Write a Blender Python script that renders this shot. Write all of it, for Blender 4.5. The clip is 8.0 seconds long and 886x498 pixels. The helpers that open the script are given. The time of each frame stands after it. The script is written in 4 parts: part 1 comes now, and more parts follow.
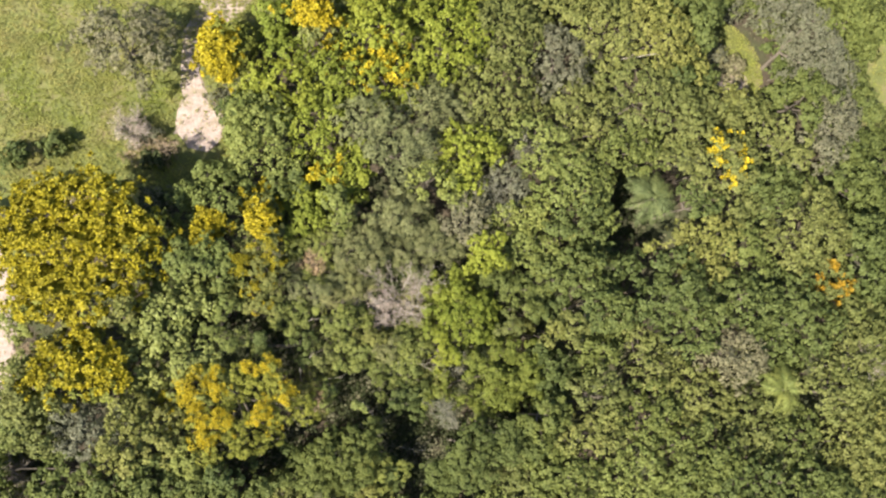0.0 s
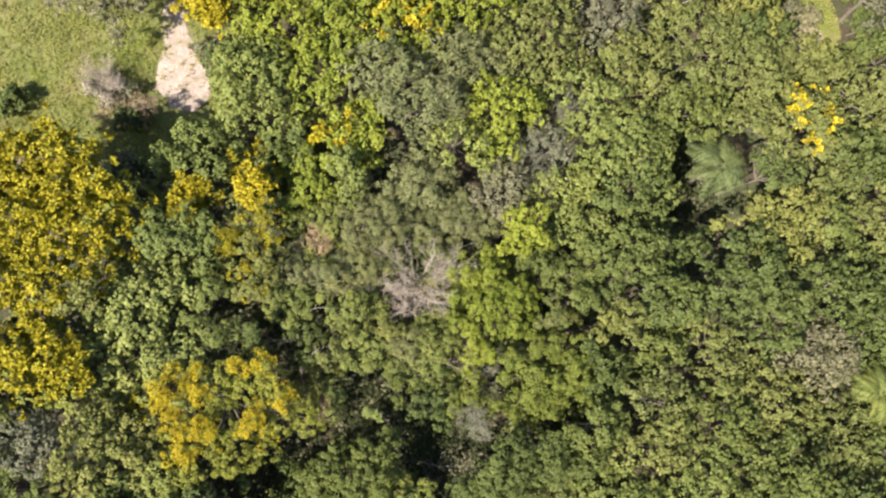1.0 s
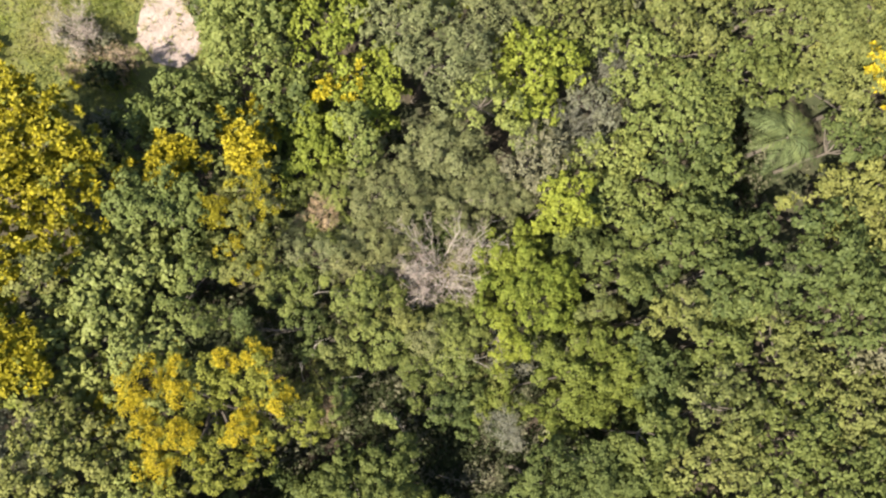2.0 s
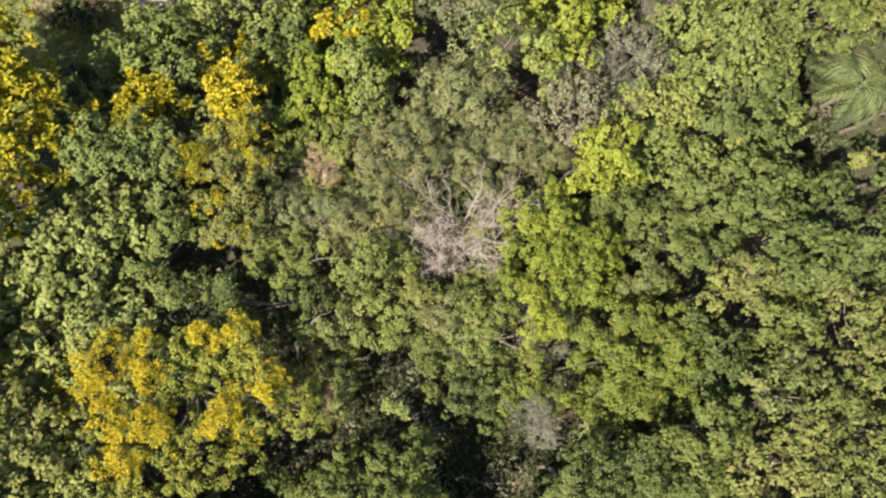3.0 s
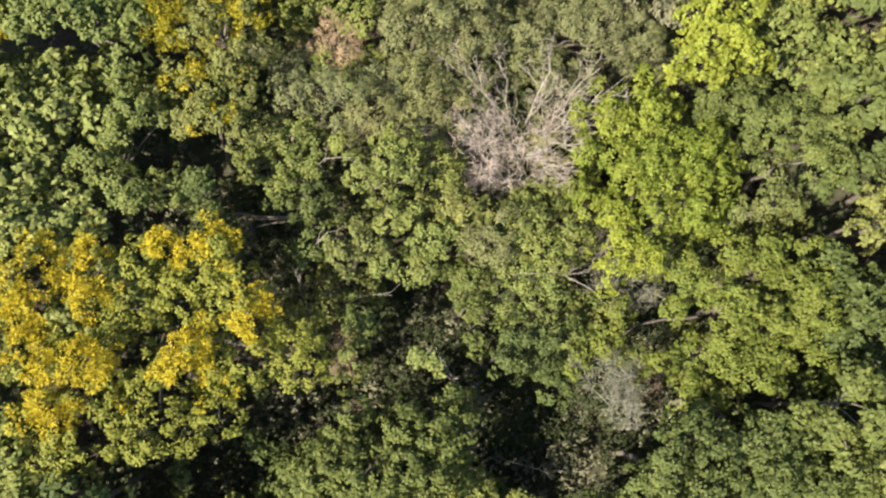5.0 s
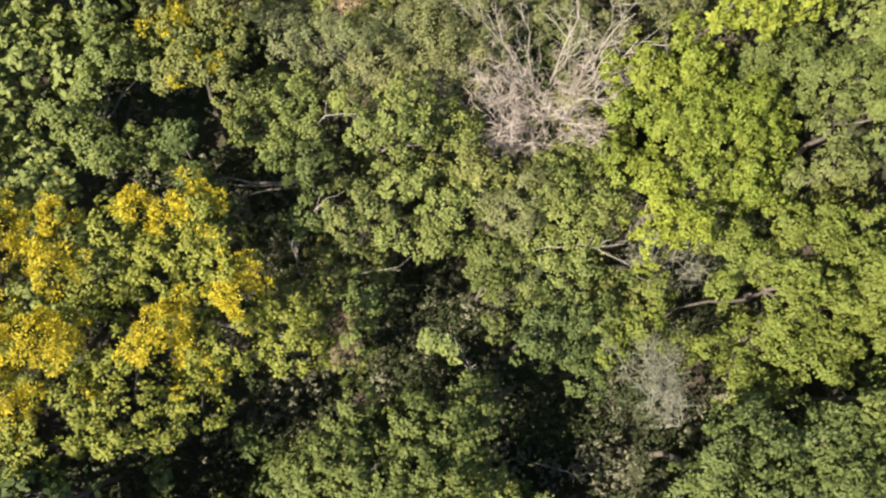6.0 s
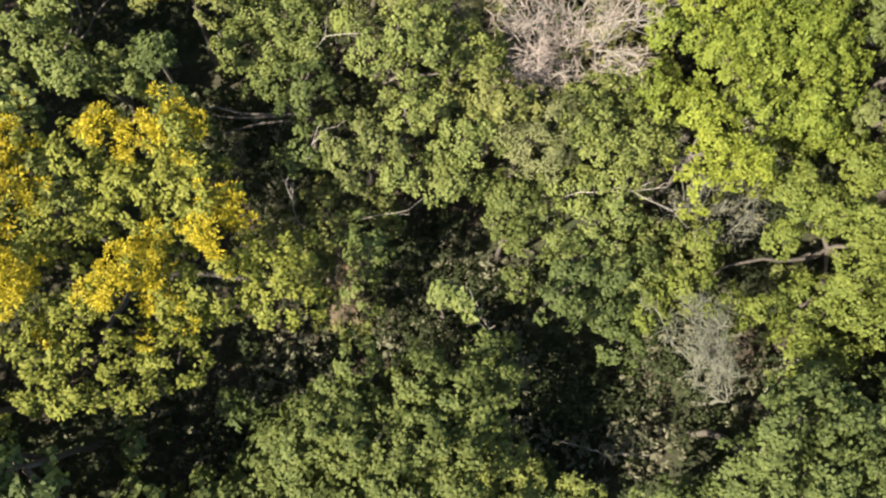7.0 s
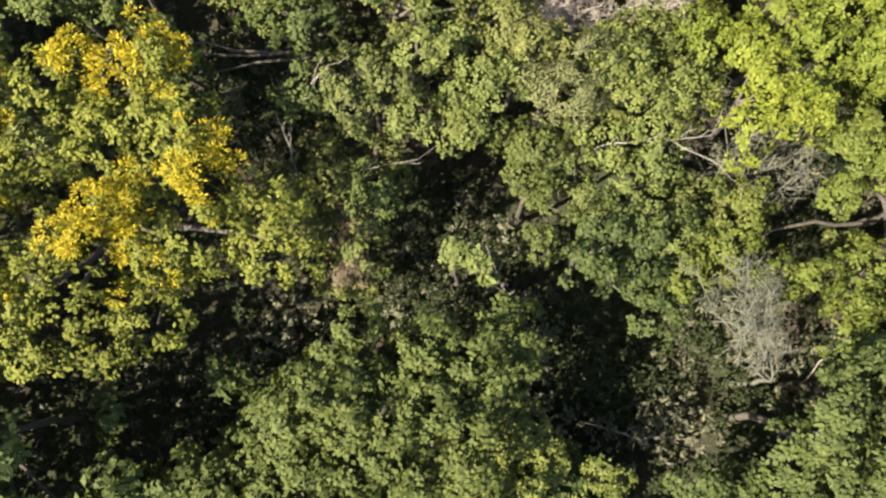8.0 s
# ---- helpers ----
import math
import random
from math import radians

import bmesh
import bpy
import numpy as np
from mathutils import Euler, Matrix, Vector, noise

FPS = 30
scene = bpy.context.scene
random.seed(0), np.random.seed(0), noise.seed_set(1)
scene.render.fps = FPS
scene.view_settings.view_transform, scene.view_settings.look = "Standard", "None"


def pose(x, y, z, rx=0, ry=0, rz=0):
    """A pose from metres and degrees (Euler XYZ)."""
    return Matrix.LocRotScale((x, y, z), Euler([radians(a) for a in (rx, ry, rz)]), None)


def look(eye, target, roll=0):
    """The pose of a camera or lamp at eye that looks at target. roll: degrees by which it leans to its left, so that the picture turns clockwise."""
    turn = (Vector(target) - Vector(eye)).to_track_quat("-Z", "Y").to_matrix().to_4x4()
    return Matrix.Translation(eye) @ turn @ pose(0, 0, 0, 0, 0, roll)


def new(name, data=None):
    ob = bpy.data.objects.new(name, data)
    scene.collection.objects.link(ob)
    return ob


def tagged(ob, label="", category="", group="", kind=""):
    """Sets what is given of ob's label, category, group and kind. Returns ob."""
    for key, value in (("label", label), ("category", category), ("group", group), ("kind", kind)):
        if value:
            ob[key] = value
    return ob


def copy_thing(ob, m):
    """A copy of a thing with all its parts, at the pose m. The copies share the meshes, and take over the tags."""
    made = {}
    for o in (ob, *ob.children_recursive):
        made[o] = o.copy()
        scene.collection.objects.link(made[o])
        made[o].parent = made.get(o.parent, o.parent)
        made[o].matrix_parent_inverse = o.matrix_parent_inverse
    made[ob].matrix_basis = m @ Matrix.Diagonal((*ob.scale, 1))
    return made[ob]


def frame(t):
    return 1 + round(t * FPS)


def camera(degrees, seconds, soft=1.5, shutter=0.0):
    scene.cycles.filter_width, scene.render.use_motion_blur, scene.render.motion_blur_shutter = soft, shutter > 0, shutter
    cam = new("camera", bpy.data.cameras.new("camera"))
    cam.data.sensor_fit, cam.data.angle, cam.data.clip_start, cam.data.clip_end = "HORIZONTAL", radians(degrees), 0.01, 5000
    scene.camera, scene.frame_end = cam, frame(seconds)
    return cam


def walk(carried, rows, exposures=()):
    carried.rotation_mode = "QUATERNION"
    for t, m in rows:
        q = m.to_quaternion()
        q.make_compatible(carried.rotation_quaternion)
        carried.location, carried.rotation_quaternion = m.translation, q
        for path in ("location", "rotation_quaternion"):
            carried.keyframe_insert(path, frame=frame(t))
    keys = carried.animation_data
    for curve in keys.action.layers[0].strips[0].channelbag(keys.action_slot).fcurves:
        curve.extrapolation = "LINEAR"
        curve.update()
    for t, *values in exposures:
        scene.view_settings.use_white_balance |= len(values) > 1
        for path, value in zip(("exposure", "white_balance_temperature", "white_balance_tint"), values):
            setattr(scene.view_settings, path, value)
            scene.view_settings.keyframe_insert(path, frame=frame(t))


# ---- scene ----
cam = camera(60.0, 8.0, soft=2.3)
PATH = [
    (0.0, pose(-5.351, 0.254, 51.589, 8.379, -13.662, -1.797)),
    (0.1, pose(-5.193, 0.178, 50.644, 8.445, -13.527, -1.782)),
    (0.2, pose(-5.035, 0.103, 49.699, 8.512, -13.392, -1.768)),
    (0.3, pose(-4.877, 0.027, 48.753, 8.578, -13.256, -1.754)),
    (0.4, pose(-4.720, -0.048, 47.808, 8.645, -13.121, -1.739)),
    (0.5, pose(-4.562, -0.124, 46.862, 8.711, -12.985, -1.725)),
    (0.6, pose(-4.472, -0.118, 46.168, 8.705, -12.880, -1.719)),
    (0.7, pose(-4.382, -0.111, 45.474, 8.698, -12.775, -1.714)),
    (0.8, pose(-4.292, -0.105, 44.779, 8.691, -12.670, -1.708)),
    (0.9, pose(-4.202, -0.099, 44.085, 8.685, -12.564, -1.703)),
    (1.0, pose(-4.112, -0.093, 43.391, 8.678, -12.459, -1.697)),
    (1.1, pose(-3.987, -0.032, 42.828, 8.615, -12.283, -1.689)),
    (1.2, pose(-3.862, 0.029, 42.265, 8.552, -12.107, -1.680)),
    (1.3, pose(-3.857, -0.037, 41.813, 8.624, -12.124, -1.644)),
    (1.4, pose(-3.837, -0.306, 39.956, 8.918, -12.195, -1.497)),
    (1.5, pose(-3.832, -0.372, 39.504, 8.990, -12.212, -1.461)),
    (1.6, pose(-3.827, -0.438, 39.051, 9.062, -12.229, -1.425)),
    (1.7, pose(-3.822, -0.504, 38.599, 9.133, -12.246, -1.389)),
    (1.8, pose(-3.817, -0.569, 38.146, 9.205, -12.263, -1.353)),
    (1.9, pose(-3.812, -0.635, 37.694, 9.277, -12.280, -1.317)),
    (2.0, pose(-3.807, -0.701, 37.241, 9.349, -12.298, -1.281)),
    (2.1, pose(-3.802, -0.767, 36.789, 9.420, -12.315, -1.245)),
    (2.2, pose(-3.797, -0.832, 36.336, 9.492, -12.332, -1.209)),
    (2.3, pose(-3.792, -0.898, 35.884, 9.564, -12.349, -1.173)),
    (2.4, pose(-3.100, -1.873, 34.207, 10.188, -11.613, -1.356)),
    (2.5, pose(-3.055, -1.836, 33.871, 10.144, -11.509, -1.342)),
    (2.6, pose(-3.009, -1.799, 33.535, 10.101, -11.405, -1.328)),
    (2.7, pose(-2.964, -1.761, 33.199, 10.057, -11.301, -1.314)),
    (2.8, pose(-2.918, -1.724, 32.863, 10.014, -11.197, -1.300)),
    (2.9, pose(-2.873, -1.687, 32.527, 9.970, -11.092, -1.286)),
    (3.0, pose(-2.827, -1.650, 32.191, 9.927, -10.988, -1.272)),
    (3.1, pose(-2.833, -1.573, 31.899, 9.794, -10.979, -1.247)),
    (3.2, pose(-2.838, -1.496, 31.607, 9.660, -10.969, -1.223)),
    (3.3, pose(-2.843, -1.419, 31.314, 9.527, -10.960, -1.198)),
    (3.4, pose(-2.302, -2.366, 29.913, 9.951, -9.630, -0.015)),
    (3.5, pose(-2.275, -2.350, 29.662, 9.940, -9.532, -0.012)),
    (3.6, pose(-2.249, -2.334, 29.411, 9.930, -9.433, -0.010)),
    (3.7, pose(-2.222, -2.317, 29.160, 9.920, -9.334, -0.007)),
    (3.8, pose(-2.196, -2.301, 28.909, 9.909, -9.236, -0.005)),
    (3.9, pose(-2.169, -2.284, 28.658, 9.899, -9.137, -0.002)),
    (4.0, pose(-2.143, -2.268, 28.407, 9.889, -9.039, 0.000)),
    (4.1, pose(-2.116, -2.172, 28.188, 9.667, -8.929, 0.042)),
    (4.2, pose(-2.089, -2.076, 27.969, 9.446, -8.818, 0.085)),
    (4.3, pose(-2.061, -1.981, 27.749, 9.224, -8.708, 0.127)),
    (4.4, pose(-1.840, -3.461, 26.249, 11.301, -8.650, 0.159)),
    (4.5, pose(-1.453, -3.268, 25.980, 10.625, -7.624, 0.505)),
    (4.6, pose(-1.417, -3.130, 25.722, 10.059, -7.525, 0.650)),
    (4.7, pose(-1.382, -2.993, 25.464, 9.492, -7.427, 0.795)),
    (4.8, pose(-1.349, -3.057, 25.272, 9.610, -7.328, 0.801)),
    (4.9, pose(-1.316, -3.120, 25.080, 9.727, -7.230, 0.808)),
    (5.0, pose(-1.284, -3.184, 24.888, 9.845, -7.131, 0.814)),
    (5.1, pose(-1.251, -3.247, 24.696, 9.962, -7.032, 0.820)),
    (5.2, pose(-1.218, -3.311, 24.503, 10.080, -6.933, 0.827)),
    (5.3, pose(-1.185, -3.374, 24.311, 10.198, -6.835, 0.833)),
    (5.4, pose(-1.019, -3.696, 23.337, 10.794, -6.334, 0.865)),
    (5.5, pose(-0.986, -3.759, 23.145, 10.911, -6.235, 0.871)),
    (5.6, pose(-0.954, -3.823, 22.953, 11.029, -6.136, 0.877)),
    (5.7, pose(-0.921, -3.886, 22.761, 11.146, -6.038, 0.884)),
    (5.8, pose(-0.888, -3.950, 22.569, 11.264, -5.939, 0.890)),
    (5.9, pose(-0.901, -3.898, 22.429, 11.119, -5.908, 0.894)),
    (6.0, pose(-0.915, -3.846, 22.290, 10.974, -5.878, 0.898)),
    (6.1, pose(-0.895, -3.805, 22.167, 10.842, -5.763, 0.924)),
    (6.2, pose(-0.876, -3.763, 22.043, 10.709, -5.647, 0.949)),
    (6.3, pose(-0.856, -3.722, 21.920, 10.576, -5.532, 0.975)),
    (6.4, pose(-0.533, -4.462, 20.749, 10.966, -4.864, 1.538)),
    (6.5, pose(-0.519, -4.468, 20.593, 10.898, -4.755, 1.593)),
    (6.6, pose(-0.505, -4.473, 20.437, 10.830, -4.645, 1.648)),
    (6.7, pose(-0.492, -4.478, 20.281, 10.762, -4.535, 1.704)),
    (6.8, pose(-0.478, -4.484, 20.125, 10.694, -4.426, 1.759)),
    (6.9, pose(-0.464, -4.489, 19.969, 10.626, -4.316, 1.814)),
    (7.0, pose(-0.450, -4.495, 19.813, 10.558, -4.206, 1.870)),
    (7.1, pose(-0.444, -4.441, 19.714, 10.363, -4.124, 1.926)),
    (7.2, pose(-0.439, -4.388, 19.616, 10.168, -4.042, 1.982)),
    (7.3, pose(-0.433, -4.335, 19.518, 9.973, -3.960, 2.038)),
    (7.4, pose(-0.090, -4.868, 18.798, 10.144, -2.853, 2.801)),
    (7.5, pose(-0.237, -4.937, 18.540, 10.259, -3.367, 2.639)),
    (7.6, pose(-0.238, -4.922, 18.435, 10.182, -3.305, 2.664)),
    (7.7, pose(-0.238, -4.907, 18.330, 10.105, -3.242, 2.689)),
    (7.8, pose(-0.239, -4.892, 18.225, 10.028, -3.180, 2.713)),
    (7.9, pose(-0.239, -4.877, 18.120, 9.950, -3.117, 2.738)),
    (8.0, pose(-0.239, -4.862, 18.015, 9.873, -3.055, 2.763)),
]
walk(cam, PATH)

# ---- light ----
SUN_FROM = Vector((-0.66, -0.38, 0.74)).normalized()
sun = new("sun", bpy.data.lights.new("sun", "SUN"))
sun.data.energy, sun.data.angle, sun.data.color = 4.8, radians(0.6), (1.0, 0.935, 0.81)
sun.matrix_world = look((-60, -10, 80), Vector((-60, -10, 80)) - SUN_FROM)
world = bpy.data.worlds.new("sky")
scene.world = world
world.use_nodes = True
wn = world.node_tree.nodes
sky = wn.new("ShaderNodeTexSky")
sky.sky_type, sky.sun_disc = "NISHITA", False
sky.sun_elevation = math.asin(SUN_FROM.z)
sky.sun_rotation = math.atan2(SUN_FROM.x, SUN_FROM.y)
world.node_tree.links.new(sky.outputs[0], wn["Background"].inputs[0])
wn["Background"].inputs[1].default_value = 0.08
scene.view_settings.exposure = 1.49


# ---- materials ----
def nodes_of(name):
    m = bpy.data.materials.new(name)
    m.use_nodes = True
    nt = m.node_tree
    return m, nt, nt.nodes["Principled BSDF"]


def ramp(nt, fac, stops):
    r = nt.nodes.new("ShaderNodeValToRGB")
    e = r.color_ramp.elements
    while len(e) < len(stops):
        e.new(0.5)
    for k, (p, c) in enumerate(stops):
        e[k].position, e[k].color = p, (*c, 1)
    nt.links.new(fac, r.inputs[0])
    return r.outputs[0]


def noise_tex(nt, scale, detail=4.0, rough=0.55, coord="Object"):
    tc = nt.nodes.new("ShaderNodeTexCoord")
    n = nt.nodes.new("ShaderNodeTexNoise")
    n.inputs["Scale"].default_value, n.inputs["Detail"].default_value = scale, detail
    n.inputs["Roughness"].default_value = rough
    nt.links.new(tc.outputs[coord], n.inputs["Vector"])
    return n.outputs[0]


def mix_rgb(nt, fac, a, b, mode="MIX"):
    m = nt.nodes.new("ShaderNodeMix")
    m.data_type, m.blend_type = "RGBA", mode
    for k, v in ((0, fac), (6, a), (7, b)):
        if isinstance(v, bpy.types.NodeSocket):
            nt.links.new(v, m.inputs[k])
        elif isinstance(v, tuple):
            m.inputs[k].default_value = (*v, 1)
        else:
            m.inputs[k].default_value = v
    return m.outputs[2]


def leaf_material(name, low, mid, high, tint, through_light=0.2, rough=0.68, patch=1.1):
    """Leaves: each differs a little, sprays of younger leaves differ more."""
    m, nt, b = nodes_of(name)
    geo = nt.nodes.new("ShaderNodeNewGeometry")
    each = ramp(nt, geo.outputs["Random Per Island"], ((0.0, low), (0.5, mid), (1.0, high)))
    spray = ramp(nt, noise_tex(nt, patch, 3.0), ((0.35, (0.0, 0.0, 0.0)), (0.68, (1.0, 1.0, 1.0))))
    col = mix_rgb(nt, spray, each, mix_rgb(nt, 0.55, each, tint))
    clump = ramp(nt, noise_tex(nt, patch * 3.2, 2.0), ((0.32, (0.8, 0.82, 0.84)), (0.68, (1.16, 1.14, 1.08))))
    col = mix_rgb(nt, 1.0, col, clump, "MULTIPLY")
    info = nt.nodes.new("ShaderNodeObjectInfo")
    own = ramp(nt, info.outputs["Random"], ((0.0, (0.8, 0.84, 0.92)), (0.5, (1.0, 1.0, 1.06)), (1.0, (1.18, 1.12, 1.06))))
    col = mix_rgb(nt, 1.0, col, own, "MULTIPLY")
    nt.links.new(col, b.inputs["Base Color"])
    b.inputs["Roughness"].default_value = rough
    b.inputs["Specular IOR Level"].default_value = 0.18
    tr = nt.nodes.new("ShaderNodeBsdfTranslucent")
    nt.links.new(mix_rgb(nt, 0.5, col, (0.16, 0.2, 0.02)), tr.inputs[0])
    mx = nt.nodes.new("ShaderNodeMixShader")
    mx.inputs[0].default_value = through_light
    nt.links.new(b.outputs[0], mx.inputs[1])
    nt.links.new(tr.outputs[0], mx.inputs[2])
    nt.links.new(mx.outputs[0], nt.nodes["Material Output"].inputs[0])
    return m


def bark_material(name, a, b_, scale=9.0):
    m, nt, b = nodes_of(name)
    n = noise_tex(nt, scale, 6.0, 0.65)
    nt.links.new(ramp(nt, n, ((0.3, a), (0.7, b_))), b.inputs["Base Color"])
    bump = nt.nodes.new("ShaderNodeBump")
    bump.inputs["Strength"].default_value, bump.inputs["Distance"].default_value = 0.5, 0.02
    nt.links.new(n, bump.inputs["Height"])
    nt.links.new(bump.outputs[0], b.inputs["Normal"])
    b.inputs["Roughness"].default_value = 0.9
    return m


LEAF = {
    "olive": leaf_material("leaf_olive", (0.086, 0.099, 0.026), (0.136, 0.15, 0.038), (0.19, 0.2, 0.056), (0.184, 0.178, 0.056)),
    "green": leaf_material("leaf_green", (0.052, 0.07, 0.02), (0.084, 0.105, 0.028), (0.12, 0.14, 0.042), (0.12, 0.138, 0.034)),
    "lime": leaf_material("leaf_lime", (0.11, 0.142, 0.018), (0.162, 0.194, 0.025), (0.215, 0.244, 0.038), (0.2, 0.21, 0.028)),
    "lime2": leaf_material("leaf_olive_lime", (0.098, 0.12, 0.02), (0.146, 0.168, 0.028), (0.196, 0.212, 0.042), (0.172, 0.181, 0.03)),
    "grey": leaf_material("leaf_grey", (0.10, 0.10, 0.052), (0.145, 0.143, 0.078), (0.21, 0.20, 0.12), (0.17, 0.15, 0.095)),
    "light": leaf_material("leaf_light", (0.104, 0.13, 0.03), (0.152, 0.178, 0.044), (0.204, 0.225, 0.064), (0.195, 0.203, 0.05)),
    "feather": leaf_material("leaf_feather", (0.12, 0.134, 0.05), (0.17, 0.182, 0.07), (0.22, 0.23, 0.095), (0.18, 0.175, 0.08)),
    "golden": leaf_material("leaf_golden_green", (0.11, 0.13, 0.022), (0.16, 0.176, 0.03), (0.21, 0.218, 0.042), (0.186, 0.19, 0.032)),
    # very low albedo: shade of the canopy gaps put into the leaf colour
    "dark": leaf_material("leaf_shade_dark", (0.024, 0.034, 0.012), (0.038, 0.05, 0.017), (0.056, 0.07, 0.024), (0.05, 0.055, 0.025)),
    "pale": leaf_material("leaf_pale", (0.12, 0.145, 0.034), (0.185, 0.208, 0.056), (0.25, 0.265, 0.088), (0.22, 0.23, 0.056)),
    "dry": leaf_material("leaf_dry", (0.18, 0.125, 0.075), (0.30, 0.22, 0.135), (0.40, 0.31, 0.21), (0.26, 0.19, 0.115), 0.15, 0.8),
    "palm": leaf_material("leaf_palm", (0.07, 0.09, 0.03), (0.105, 0.128, 0.044), (0.145, 0.168, 0.06), (0.12, 0.138, 0.05)),
    "grass": leaf_material("grass_blades", (0.13, 0.165, 0.025), (0.20, 0.235, 0.04), (0.30, 0.31, 0.075), (0.36, 0.29, 0.13), 0.3, 0.7, 0.32),
    "bloom": leaf_material("yellow_blossom", (0.22, 0.18, 0.016), (0.42, 0.335, 0.018), (0.60, 0.475, 0.028), (0.27, 0.235, 0.022), 0.25, 0.6),
    "amber": leaf_material("amber_leaf", (0.22, 0.12, 0.015), (0.34, 0.21, 0.02), (0.42, 0.28, 0.03), (0.3, 0.2, 0.02), 0.25, 0.6),
}
LEAF["orange"] = LEAF["olive"]
BARK = bark_material("grey_brown_bark", (0.07, 0.055, 0.04), (0.17, 0.14, 0.11))
PALE_BARK = bark_material("bleached_bark", (0.24, 0.2, 0.155), (0.42, 0.37, 0.30))


# ---- mesh helpers ----
def mesh_of(name, verts, faces, material, smooth=False):
    """A mesh out of numpy arrays: verts (n, 3), faces (m, 3 or 4)."""
    me = bpy.data.meshes.new(name)
    n, k = faces.shape
    me.vertices.add(len(verts))
    me.vertices.foreach_set("co", np.asarray(verts, dtype=np.float32).ravel())
    me.loops.add(n * k)
    me.loops.foreach_set("vertex_index", np.asarray(faces, dtype=np.int32).ravel())
    me.polygons.add(n)
    me.polygons.foreach_set("loop_start", np.arange(0, n * k, k, dtype=np.int32))
    if smooth:
        me.polygons.foreach_set("use_smooth", np.ones(n, dtype=bool))
    me.update(calc_edges=True)
    me.materials.append(material)
    return me


def part(name, me, parent, label=""):
    ob = new(name, me)
    ob.parent = parent
    return tagged(ob, label) if label else ob


def unit(v):
    return v / (np.linalg.norm(v, axis=-1, keepdims=True) + 1e-9)


def leaves(rng, at, out, count, spread, length, width, droop=0.0, radial=0.0):
    """Rosettes of pointed, folded leaves round the places at, facing about out; radial leaves stand up like tufts. Returns verts, faces."""
    n = len(at) * count
    axis = np.repeat(unit(out + (0, 0, 0.35)), count, axis=0)
    way = unit(rng.normal(0, 0.62, (n, 3)) + axis * 0.8)
    puff = np.repeat(rng.uniform(0.65, 1.3, (len(at), 1)), count, axis=0)
    c = np.repeat(at, count, axis=0) + way * spread * puff * rng.uniform(0.6, 1.1, (n, 1))
    nrm = unit(way * 0.55 + axis * 0.5 + (0, 0, 0.2) + rng.normal(0, 0.22, (n, 3)))
    fan = way - axis * (way * axis).sum(-1, keepdims=True) + rng.normal(0, 0.22, (n, 3))
    ax = unit(fan * (1 - radial) + way * radial)
    side = unit(np.cross(nrm + rng.normal(0, 0.3 * radial, (n, 3)), ax))
    ln = length * puff ** 0.5 * rng.uniform(0.7, 1.3, (n, 1))
    wd = width * puff ** 0.5 * rng.uniform(0.75, 1.25, (n, 1))
    base, tip = c - ax * ln * 0.5, c + ax * ln * 0.5 - nrm * ln * droop
    lift = np.cross(ax, side) * wd * 0.22
    v = np.stack((base, c + side * wd * 0.5 + lift, tip, c - side * wd * 0.5 + lift), axis=1).reshape(-1, 3)
    return v, np.arange(4 * n).reshape(-1, 4)


def tubes(paths, k=6):
    """Tapered round limbs. paths: lists of (x, y, z, radius). Returns verts, faces."""
    vs, fs, base = [], [], 0
    for path in paths:
        p = np.array(path, dtype=float)
        d = unit(np.gradient(p[:, :3], axis=0))
        u = unit(np.cross(d, np.array((0.31, 0.95, 0.12))))
        w = np.cross(d, u)
        for a in range(len(p)):
            for b in range(k):
                ang = 2 * math.pi * b / k
                vs.append(p[a, :3] + (u[a] * math.cos(ang) + w[a] * math.sin(ang)) * p[a, 3])
        for a in range(len(p) - 1):
            for b in range(k):
                fs.append((base + a * k + b, base + a * k + (b + 1) % k, base + (a + 1) * k + (b + 1) % k, base + (a + 1) * k + b))
        base += len(p) * k
    return np.array(vs), np.array(fs)


def limb(rng, a, b, r0, r1, steps=6, bend=0.12):
    """A crooked limb from a to b."""
    a, b = np.array(a, dtype=float), np.array(b, dtype=float)
    ln = np.linalg.norm(b - a)
    kink = np.cumsum(rng.normal(0, bend * ln / steps, (steps + 1, 3)), axis=0)
    s = np.linspace(0, 1, steps + 1)
    kink -= s[:, None] * kink[-1] + (1 - s)[:, None] * kink[0]
    return [(*(a + (b - a) * f + k), r0 + (r1 - r0) * f) for f, k in zip(s, kink)]


# leaf habit: spray spacing, leaves a spray, spread, leaf length, leaf width, droop
HABIT = {
    "olive": (0.42, 20, 0.17, 0.15, 0.085, 0.1),
    "green": (0.45, 20, 0.19, 0.17, 0.105, 0.15),
    "lime": (0.41, 20, 0.18, 0.15, 0.09, 0.15),
    "lime2": (0.44, 21, 0.19, 0.165, 0.1, 0.2),
    "grey": (0.36, 18, 0.17, 0.13, 0.065, 0.05),
    "light": (0.41, 20, 0.175, 0.145, 0.08, 0.12),
    "golden": (0.43, 20, 0.18, 0.15, 0.08, 0.1),
    "dark": (0.42, 18, 0.18, 0.15, 0.085, 0.1),
    "pale": (0.50, 15, 0.20, 0.23, 0.14, 0.25),
    "feather": (0.38, 22, 0.19, 0.17, 0.042, 0.1),
    "orange": (0.42, 20, 0.18, 0.15, 0.085, 0.1),
    "dry": (0.28, 12, 0.14, 0.15, 0.02, 0.1),
}
